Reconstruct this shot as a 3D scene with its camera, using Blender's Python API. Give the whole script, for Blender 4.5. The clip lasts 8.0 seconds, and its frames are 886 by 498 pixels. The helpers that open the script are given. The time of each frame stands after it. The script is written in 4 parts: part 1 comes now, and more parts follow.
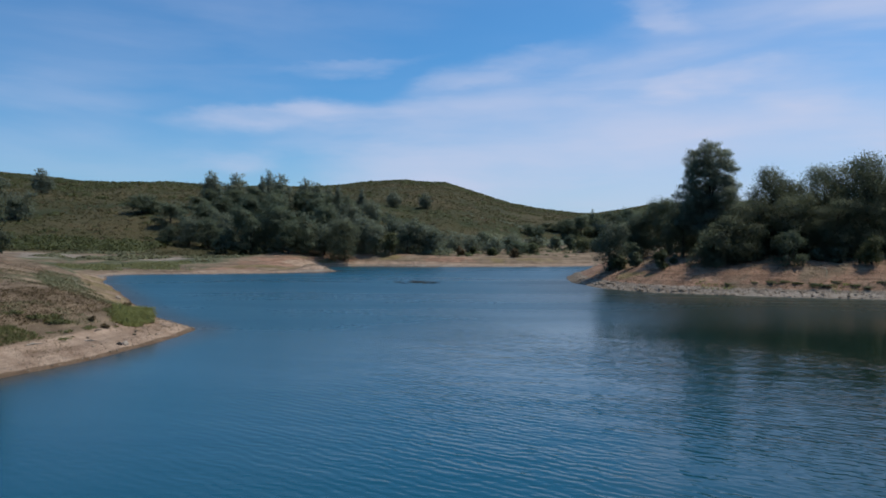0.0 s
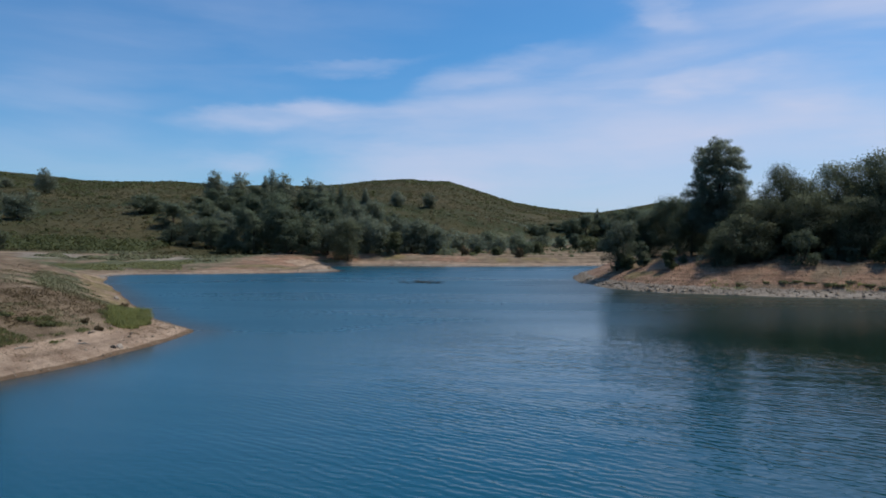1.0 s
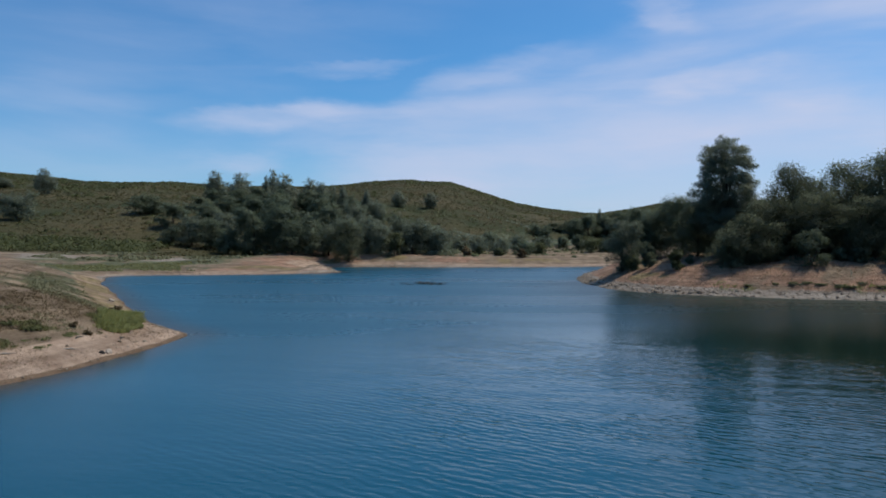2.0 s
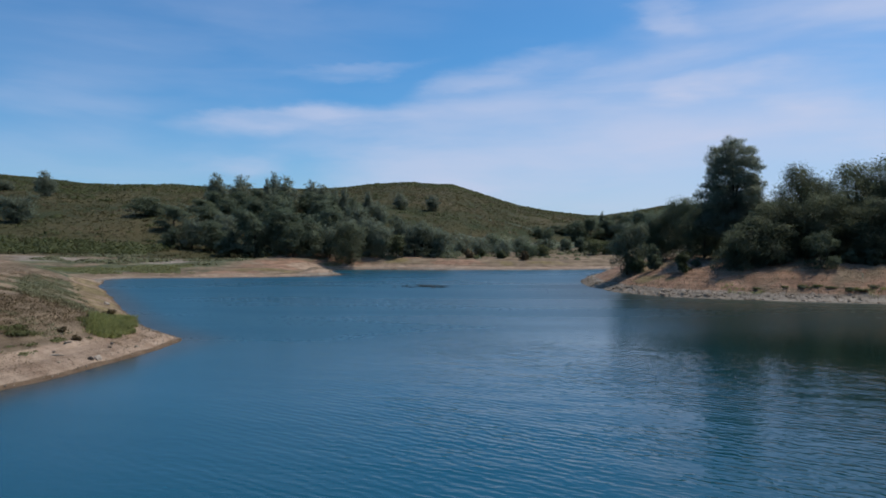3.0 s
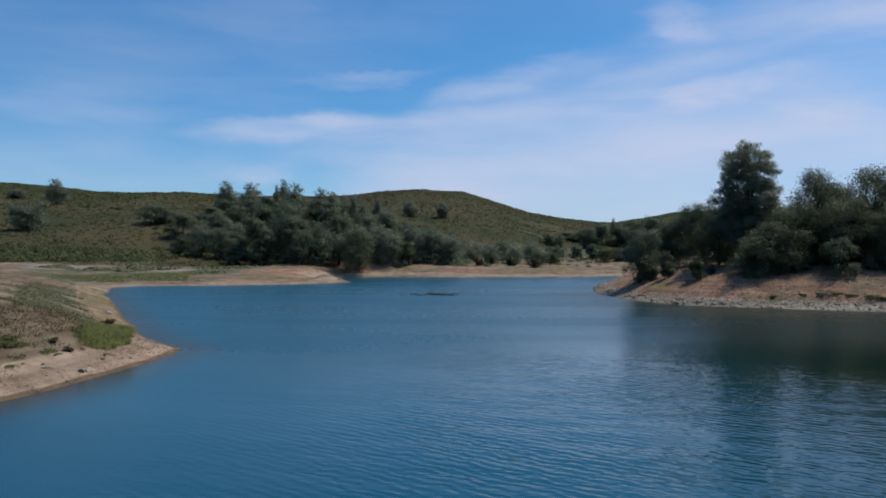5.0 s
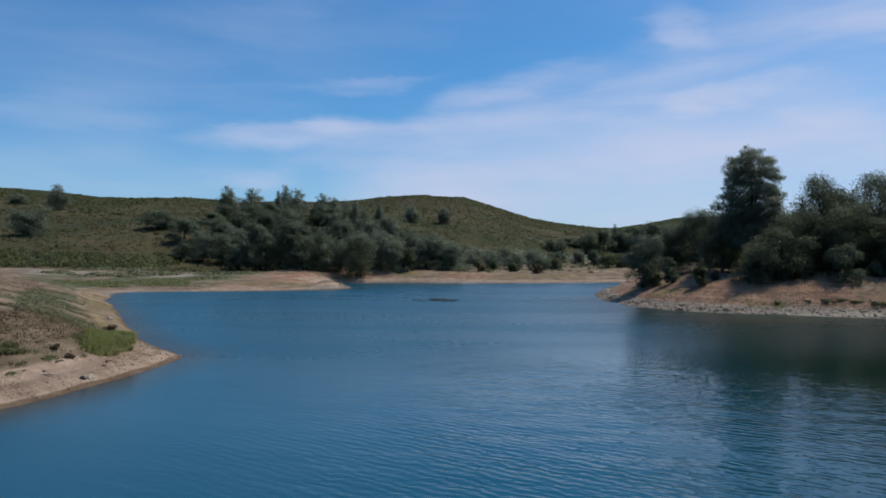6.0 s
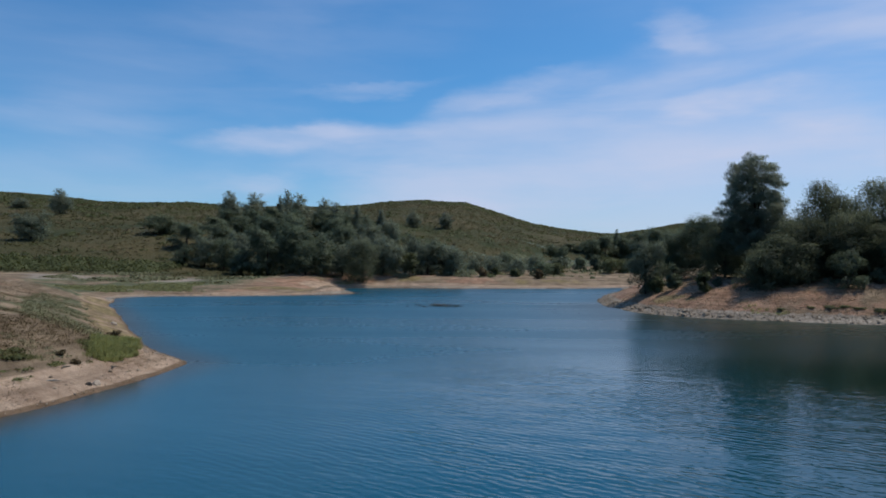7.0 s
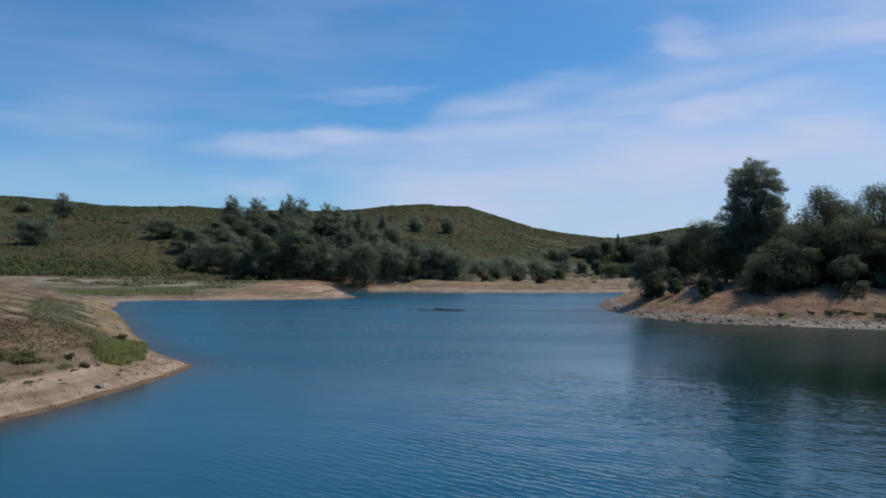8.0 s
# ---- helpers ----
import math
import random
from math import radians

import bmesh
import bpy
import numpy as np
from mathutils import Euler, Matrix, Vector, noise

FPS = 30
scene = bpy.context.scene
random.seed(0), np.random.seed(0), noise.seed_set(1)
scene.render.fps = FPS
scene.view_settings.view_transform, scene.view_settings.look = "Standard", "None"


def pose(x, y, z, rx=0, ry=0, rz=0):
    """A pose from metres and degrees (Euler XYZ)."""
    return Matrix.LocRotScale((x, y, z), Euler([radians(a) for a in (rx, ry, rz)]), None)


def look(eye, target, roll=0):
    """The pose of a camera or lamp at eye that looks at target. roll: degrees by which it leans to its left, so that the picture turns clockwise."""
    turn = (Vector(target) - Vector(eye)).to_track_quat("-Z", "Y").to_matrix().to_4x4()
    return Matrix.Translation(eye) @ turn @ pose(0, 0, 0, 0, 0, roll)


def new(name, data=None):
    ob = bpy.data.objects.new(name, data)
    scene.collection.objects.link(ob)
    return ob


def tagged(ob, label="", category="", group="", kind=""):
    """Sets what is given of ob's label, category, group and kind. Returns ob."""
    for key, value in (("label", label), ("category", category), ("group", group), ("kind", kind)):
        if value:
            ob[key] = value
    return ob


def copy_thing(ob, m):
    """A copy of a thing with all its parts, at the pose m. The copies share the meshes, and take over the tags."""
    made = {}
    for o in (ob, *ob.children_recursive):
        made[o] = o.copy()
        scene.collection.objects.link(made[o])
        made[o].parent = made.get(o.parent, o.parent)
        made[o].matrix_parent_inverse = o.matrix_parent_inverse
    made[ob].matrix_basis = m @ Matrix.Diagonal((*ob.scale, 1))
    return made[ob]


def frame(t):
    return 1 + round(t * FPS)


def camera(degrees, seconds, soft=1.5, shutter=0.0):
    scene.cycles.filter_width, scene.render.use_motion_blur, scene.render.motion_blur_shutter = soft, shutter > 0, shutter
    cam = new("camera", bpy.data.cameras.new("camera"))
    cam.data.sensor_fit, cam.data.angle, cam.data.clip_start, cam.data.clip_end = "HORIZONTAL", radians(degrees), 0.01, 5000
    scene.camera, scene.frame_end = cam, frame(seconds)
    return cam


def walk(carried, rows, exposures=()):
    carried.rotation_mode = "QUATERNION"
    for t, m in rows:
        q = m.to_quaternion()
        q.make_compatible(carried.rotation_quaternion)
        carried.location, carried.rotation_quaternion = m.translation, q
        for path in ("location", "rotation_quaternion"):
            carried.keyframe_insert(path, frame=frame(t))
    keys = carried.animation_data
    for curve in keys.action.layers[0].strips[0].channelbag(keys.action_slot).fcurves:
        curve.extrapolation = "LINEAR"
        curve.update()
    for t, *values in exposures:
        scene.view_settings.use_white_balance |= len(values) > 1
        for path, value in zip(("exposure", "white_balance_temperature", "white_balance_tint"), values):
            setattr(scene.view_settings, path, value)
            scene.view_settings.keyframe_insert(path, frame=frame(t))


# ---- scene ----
cam = camera(62.0, 8.0, soft=1.8)
PATH = [
    (0.0, pose(0.000, 0.000, 5.500, 89.756, -0.051, 0.000)),
    (0.5, pose(-0.123, 0.994, 5.467, 89.732, -0.009, 0.203)),
    (1.0, pose(-0.166, 1.610, 5.458, 89.729, -0.004, 0.280)),
    (1.5, pose(-0.208, 2.396, 5.470, 89.730, 0.013, 0.350)),
    (3.0, pose(-0.379, 4.793, 5.417, 89.982, 0.016, 0.514)),
    (3.5, pose(-0.356, 5.340, 5.395, 90.063, 0.048, 0.914)),
    (4.0, pose(-0.204, 5.837, 5.325, 90.275, 0.084, 1.291)),
    (4.5, pose(-0.108, 6.128, 5.374, 90.391, 0.118, 1.327)),
    (6.0, pose(-0.342, 6.686, 5.429, 90.993, 0.073, 1.431)),
    (6.5, pose(-0.434, 6.686, 5.468, 91.171, -0.001, 1.460)),
    (7.0, pose(-0.536, 6.580, 5.528, 91.369, -0.054, 1.518)),
    (7.5, pose(-0.597, 6.348, 5.540, 91.546, -0.057, 1.581)),
    (8.0, pose(-0.636, 6.099, 5.561, 91.695, -0.106, 1.628)),
]
EXPOSURE = 0.0
walk(cam, PATH, [(0.0, EXPOSURE), (8.0, EXPOSURE)])

# ---------------------------------------------------------------- light
SUN_AZIMUTH, SUN_ELEVATION = 62.0, 60.0   # degrees clockwise from +y, above the horizon


def build_world():
    world = bpy.data.worlds.new("world")
    scene.world = world
    world.use_nodes = True
    nt = world.node_tree
    nt.nodes.clear()
    N, L = nt.nodes.new, nt.links.new
    out, back = N("ShaderNodeOutputWorld"), N("ShaderNodeBackground")
    sky = N("ShaderNodeTexSky")
    sky.sky_type, sky.sun_disc = "NISHITA", False
    sky.sun_elevation, sky.sun_rotation = radians(SUN_ELEVATION), radians(SUN_AZIMUTH)
    sky.altitude, sky.air_density, sky.dust_density, sky.ozone_density = 200, 1.0, 0.6, 2.5
    co = N("ShaderNodeTexCoord")

    def maths(op, a, b=None, clamp=False):
        n = N("ShaderNodeMath")
        n.operation, n.use_clamp = op, clamp
        for i, v in enumerate((a, b)):
            if v is None:
                continue
            if isinstance(v, (int, float)):
                n.inputs[i].default_value = v
            else:
                L(v, n.inputs[i])
        return n.outputs[0]

    def streaks(scale, lean, detail, seed, lo, hi, twist=0.3):
        mp = N("ShaderNodeMapping")
        mp.inputs["Rotation"].default_value = (0, radians(lean), 0)
        mp.inputs["Scale"].default_value = scale
        mp.inputs["Location"].default_value = (seed, seed * 0.7, seed * 1.3)
        tx = N("ShaderNodeTexNoise")
        tx.inputs["Scale"].default_value = 1.0
        tx.inputs["Detail"].default_value = detail
        tx.inputs["Roughness"].default_value = 0.52
        tx.inputs["Distortion"].default_value = twist
        mr = N("ShaderNodeMapRange")
        mr.interpolation_type = "SMOOTHSTEP"
        mr.inputs["From Min"].default_value, mr.inputs["From Max"].default_value = lo, hi
        L(co.outputs["Generated"], mp.inputs["Vector"])
        L(mp.outputs[0], tx.inputs["Vector"])
        L(tx.outputs["Fac"], mr.inputs["Value"])
        return mr.outputs[0]

    # wind-torn edges: the clouds are laid out on a slightly bent sky
    tear, bent, shift, pull = N("ShaderNodeTexNoise"), N("ShaderNodeMapping"), N("ShaderNodeVectorMath"), N("ShaderNodeVectorMath")
    bent.inputs["Scale"].default_value = (5.0, 3.0, 15.0)
    bent.inputs["Rotation"].default_value = (0, radians(-7), 0)
    tear.inputs["Scale"].default_value, tear.inputs["Detail"].default_value, tear.inputs["Roughness"].default_value = 1.0, 5, 0.58
    shift.operation, pull.operation = "SUBTRACT", "MULTIPLY_ADD"
    shift.inputs[1].default_value, pull.inputs[1].default_value = (0.5, 0.5, 0.5), (0.17, 0.0, 0.062)
    L(co.outputs["Generated"], bent.inputs["Vector"])
    L(bent.outputs[0], tear.inputs["Vector"])
    L(tear.outputs["Color"], shift.inputs[0])
    L(shift.outputs[0], pull.inputs[0])
    L(co.outputs["Generated"], pull.inputs[2])

    def cloud(x, z, rx, rz, lean):
        """A soft cloud round a bearing, its right end raised by lean degrees."""
        mp, ln, mr = N("ShaderNodeMapping"), N("ShaderNodeVectorMath"), N("ShaderNodeMapRange")
        mp.vector_type, ln.operation, mr.interpolation_type = "TEXTURE", "LENGTH", "SMOOTHSTEP"
        mp.inputs["Location"].default_value = (x, 0, z)
        mp.inputs["Rotation"].default_value = (0, -radians(lean), 0)
        mp.inputs["Scale"].default_value = (rx, 1e4, rz)
        mr.inputs["From Min"].default_value, mr.inputs["From Max"].default_value = 1.0, 0.25
        L(pull.outputs[0], mp.inputs["Vector"])
        L(mp.outputs[0], ln.inputs[0])
        L(ln.outputs["Value"], mr.inputs["Value"])
        return mr.outputs[0]

    fine = streaks((4.2, 2.0, 24.0), -7, 6, 5.3, 0.38, 0.68)
    broad = streaks((2.2, 1.0, 9.0), -8, 5, 8.4, 0.36, 0.66)
    wisps = maths("ADD", maths("MULTIPLY", fine, 0.45), maths("MULTIPLY", broad, 0.55))
    cover = maths("MULTIPLY", cloud(0, 0, 3.0, 0.20, 0), 0.24)
    for x, z, rx, rz, lean, plain, streaky in CLOUDS:
        here = maths("MULTIPLY", cloud(x, z, rx, rz, lean), maths("ADD", plain, maths("MULTIPLY", wisps, streaky)))
        cover = maths("ADD", cover, maths("MULTIPLY", here, maths("SUBTRACT", 1.0, cover)))
    cover = maths("ADD", cover, maths("MULTIPLY", wisps, 0.04))
    cover = maths("MINIMUM", cover, 0.93)
    mix = N("ShaderNodeMix")
    mix.data_type = "RGBA"
    L(cover, mix.inputs[0])
    clear = N("ShaderNodeMix")
    clear.data_type, clear.blend_type = "RGBA", "MULTIPLY"
    clear.inputs[0].default_value = 1.0
    clear.inputs[7].default_value = SKY_TINT
    L(sky.outputs[0], clear.inputs[6])
    L(clear.outputs[2], mix.inputs[6])
    mix.inputs[7].default_value = CLOUD
    L(mix.outputs[2], back.inputs["Color"])
    back.inputs["Strength"].default_value = SKY
    L(back.outputs[0], out.inputs["Surface"])


SKY = 0.12
# bearing, height, half width, half height, lean, even and streaky cover
CLOUDS = [
    (0.133, 0.102, 0.341, 0.116, 0, 0.46, 0.40), (0.239, 0.162, 0.135, 0.047, -8, 0.25, 0.20), (-0.030, 0.085, 0.210, 0.070, 0, 0.34, 0.20),
    (-0.210, 0.168, 0.155, 0.025, 5, 0.25, 0.50), (-0.108, 0.165, 0.248, 0.039, 4, 0.15, 0.50), (-0.138, 0.132, 0.176, 0.019, 2, 0.10, 0.40),
    (0.078, 0.233, 0.155, 0.024, 11, 0.12, 0.50), (0.131, 0.205, 0.228, 0.042, 5, 0.06, 0.34), (0.347, 0.207, 0.135, 0.027, 6, 0.20, 0.60),
    (0.455, 0.139, 0.310, 0.072, 0, 0.36, 0.50), (0.424, 0.244, 0.352, 0.114, 10, 0.22, 0.45), (0.271, 0.293, 0.072, 0.027, -25, 0.15, 0.36),
    (-0.463, 0.163, 0.155, 0.057, 0, 0.02, 0.24), (-0.445, 0.109, 0.269, 0.047, 0, 0.08, 0.24), (-0.252, 0.267, 0.310, 0.124, 20, 0.0, 0.16),
    (-0.121, 0.232, 0.125, 0.011, 7, 0.06, 0.30), (-0.281, 0.111, 0.072, 0.017, 0, 0.10, 0.50), (-0.485, 0.241, 0.166, 0.083, 0, 0.0, 0.10),
    # last cloud, mostly above view, added to brighten the water on the right
    (0.43, 0.055, 0.34, 0.075, 0, 0.42, 0.20), (0.56, 0.54, 0.62, 0.34, 0, 0.30, 0.20),
]
CLOUD = (4.72, 5.12, 6.65, 1)
SKY_TINT = (0.345, 0.72, 0.98, 1)
build_world()

sun = new("sun", bpy.data.lights.new("sun", "SUN"))
sun.data.energy, sun.data.angle, sun.data.color = 2.9, radians(1.5), (1.0, 0.94, 0.85)
az, el = radians(SUN_AZIMUTH), radians(SUN_ELEVATION)
sun.matrix_world = look((300 * math.sin(az) * math.cos(el), 300 * math.cos(az) * math.cos(el), 300 * math.sin(el)), (0, 0, 0))


# ---------------------------------------------------------------- materials
def material(name, colours, rough=0.9, scale=0.6, fine=6.0, bump=0.0, bump_scale=8.0, island=0.0, through_light=0.0, spec=0.3):
    """A surface of two or three colours mixed at two scales, with relief; island: change from leaf to leaf."""
    mat = bpy.data.materials.new(name)
    mat.use_nodes = True
    nt = mat.node_tree
    N, L = nt.nodes.new, nt.links.new
    bsdf = nt.nodes["Principled BSDF"]
    bsdf.inputs["Roughness"].default_value = rough
    bsdf.inputs["Specular IOR Level"].default_value = spec
    geo = N("ShaderNodeNewGeometry")
    big, small, ramp = N("ShaderNodeTexNoise"), N("ShaderNodeTexNoise"), N("ShaderNodeValToRGB")
    big.inputs["Scale"].default_value, big.inputs["Detail"].default_value = scale, 3
    small.inputs["Scale"].default_value, small.inputs["Detail"].default_value = fine, 4
    L(geo.outputs["Position"], big.inputs["Vector"])
    L(geo.outputs["Position"], small.inputs["Vector"])
    add = N("ShaderNodeMix")
    add.data_type = "FLOAT"
    add.inputs[0].default_value = 0.45
    L(big.outputs["Fac"], add.inputs[2])
    L(small.outputs["Fac"], add.inputs[3])
    value = add.outputs[0]
    if island:
        mixed = N("ShaderNodeMix")
        mixed.data_type = "FLOAT"
        mixed.inputs[0].default_value = island
        L(value, mixed.inputs[2])
        L(geo.outputs["Random Per Island"], mixed.inputs[3])
        value = mixed.outputs[0]
        # and a little from plant to plant
        whole, info = N("ShaderNodeMix"), N("ShaderNodeObjectInfo")
        whole.data_type = "FLOAT"
        whole.inputs[0].default_value = 0.22
        L(value, whole.inputs[2])
        L(info.outputs["Random"], whole.inputs[3])
        value = whole.outputs[0]
    L(value, ramp.inputs["Fac"])
    stops = ramp.color_ramp.elements
    while len(stops) < len(colours):
        stops.new(0.5)
    for i, c in enumerate(colours):
        stops[i].position = 0.3 + 0.4 * i / (len(colours) - 1)
        stops[i].color = (*c, 1)
    L(ramp.outputs["Color"], bsdf.inputs["Base Color"])
    if bump:
        rel, bn = N("ShaderNodeTexNoise"), N("ShaderNodeBump")
        rel.inputs["Scale"].default_value, rel.inputs["Detail"].default_value = bump_scale, 5
        L(geo.outputs["Position"], rel.inputs["Vector"])
        L(rel.outputs["Fac"], bn.inputs["Height"])
        bn.inputs["Strength"].default_value, bn.inputs["Distance"].default_value = 1.0, bump
        L(bn.outputs["Normal"], bsdf.inputs["Normal"])
    if through_light:
        tr, ms = N("ShaderNodeBsdfTranslucent"), N("ShaderNodeMixShader")
        ms.inputs[0].default_value = through_light
        L(ramp.outputs["Color"], tr.inputs["Color"])
        L(bsdf.outputs[0], ms.inputs[1])
        L(tr.outputs[0], ms.inputs[2])
        L(ms.outputs[0], nt.nodes["Material Output"].inputs["Surface"])
    return mat


def ground_material():
    """Soil, sand, red bank and grass, by the soil masks of the ground."""
    mat = bpy.data.materials.new("ground_soil")
    mat.use_nodes = True
    nt = mat.node_tree
    N, L = nt.nodes.new, nt.links.new
    bsdf = nt.nodes["Principled BSDF"]
    bsdf.inputs["Roughness"].default_value = 0.95
    bsdf.inputs["Specular IOR Level"].default_value = 0.15
    geo = N("ShaderNodeNewGeometry")

    def patch(scale, detail, a, b, lo=0.35, hi=0.65):
        tx, ramp = N("ShaderNodeTexNoise"), N("ShaderNodeValToRGB")
        tx.inputs["Scale"].default_value, tx.inputs["Detail"].default_value = scale, detail
        tx.inputs["Roughness"].default_value = 0.65
        L(geo.outputs["Position"], tx.inputs["Vector"])
        L(tx.outputs["Fac"], ramp.inputs["Fac"])
        ramp.color_ramp.elements[0].position, ramp.color_ramp.elements[0].color = lo, (*a, 1)
        ramp.color_ramp.elements[1].position, ramp.color_ramp.elements[1].color = hi, (*b, 1)
        return ramp.outputs["Color"]

    def blend(fac, a, b):
        m = N("ShaderNodeMix")
        m.data_type = "RGBA"
        L(fac, m.inputs[0])
        L(a, m.inputs[6])
        L(b, m.inputs[7])
        return m.outputs[2]

    def mask(name, ragged=0.5, scale=1.2):
        at, tx, ad, mr = N("ShaderNodeAttribute"), N("ShaderNodeTexNoise"), N("ShaderNodeMath"), N("ShaderNodeMapRange")
        at.attribute_name = name
        tx.inputs["Scale"].default_value, tx.inputs["Detail"].default_value = scale, 4
        L(geo.outputs["Position"], tx.inputs["Vector"])
        ad.operation = "MULTIPLY_ADD"
        L(tx.outputs["Fac"], ad.inputs[0])
        ad.inputs[1].default_value = ragged
        L(at.outputs["Fac"], ad.inputs[2])
        mr.interpolation_type = "SMOOTHSTEP"
        mr.inputs["From Min"].default_value, mr.inputs["From Max"].default_value = 0.35 + ragged / 2, 0.65 + ragged / 2
        L(ad.outputs[0], mr.inputs["Value"])
        return mr.outputs[0]

    col = patch(0.35, 5, DRY_A, DRY_B)
    col = blend(mask("hill", 0.6, 0.15), col, patch(0.028, 12, HILL_A, HILL_B, 0.38, 0.62))
    col = blend(mask("green", 0.9, 0.5), col, patch(0.8, 5, GREEN_A, GREEN_B))
    col = blend(mask("red", 0.7, 0.6), col, patch(0.5, 6, RED_A, RED_B))
    col = blend(mask("sand", 0.5, 0.9), col, patch(0.7, 6, SAND_A, SAND_B))
    col = blend(mask("ochre", 0.7, 0.7), col, patch(0.6, 5, OCHRE_A, OCHRE_B))
    col = blend(mask("pale", 0.5, 1.5), col, patch(1.6, 6, PALE_A, PALE_B))
    col = blend(mask("wet", 0.3, 1.0), col, patch(1.0, 5, WET_A, WET_B))
    # old waterlines: thin level bands along the banks
    mp, tx, ramp = N("ShaderNodeMapping"), N("ShaderNodeTexNoise"), N("ShaderNodeValToRGB")
    mp.inputs["Scale"].default_value = (0.06, 0.06, 3.2)
    tx.inputs["Scale"].default_value, tx.inputs["Detail"].default_value, tx.inputs["Roughness"].default_value = 1.0, 5, 0.65
    L(geo.outputs["Position"], mp.inputs["Vector"])
    L(mp.outputs[0], tx.inputs["Vector"])
    L(tx.outputs["Fac"], ramp.inputs["Fac"])
    ramp.color_ramp.elements[0].position, ramp.color_ramp.elements[0].color = 0.38, (0.76, 0.73, 0.70, 1)
    ramp.color_ramp.elements[1].position, ramp.color_ramp.elements[1].color = 0.60, (1.18, 1.15, 1.12, 1)
    banded, low = N("ShaderNodeMix"), N("ShaderNodeMath")
    banded.data_type, banded.blend_type = "RGBA", "MULTIPLY"
    low.operation = "SUBTRACT"
    low.inputs[0].default_value = 1.0
    L(mask("hill", 0.6, 0.15), low.inputs[1])
    L(low.outputs[0], banded.inputs[0])
    L(col, banded.inputs[6])
    L(ramp.outputs["Color"], banded.inputs[7])
    L(banded.outputs[2], bsdf.inputs["Base Color"])
    rel, bn = N("ShaderNodeTexNoise"), N("ShaderNodeBump")
    rel.inputs["Scale"].default_value, rel.inputs["Detail"].default_value, rel.inputs["Roughness"].default_value = 1.3, 8, 0.7
    L(geo.outputs["Position"], rel.inputs["Vector"])
    L(rel.outputs["Fac"], bn.inputs["Height"])
    bn.inputs["Strength"].default_value, bn.inputs["Distance"].default_value = 0.8, 0.5
    L(bn.outputs["Normal"], bsdf.inputs["Normal"])
    return mat


DRY_A, DRY_B = (0.160, 0.116, 0.074), (0.310, 0.236, 0.158)
HILL_A, HILL_B = (0.038, 0.047, 0.018), (0.098, 0.078, 0.036)
GREEN_A, GREEN_B = (0.085, 0.098, 0.050), (0.150, 0.152, 0.085)
RED_A, RED_B = (0.205, 0.122, 0.078), (0.410, 0.255, 0.168)
SAND_A, SAND_B = (0.285, 0.196, 0.132), (0.47, 0.35, 0.252)
PALE_A, PALE_B = (0.215, 0.182, 0.142), (0.38, 0.325, 0.262)
OCHRE_A, OCHRE_B = (0.16, 0.125, 0.055), (0.29, 0.225, 0.115)
WET_A, WET_B = (0.13, 0.086, 0.052), (0.21, 0.145, 0.092)


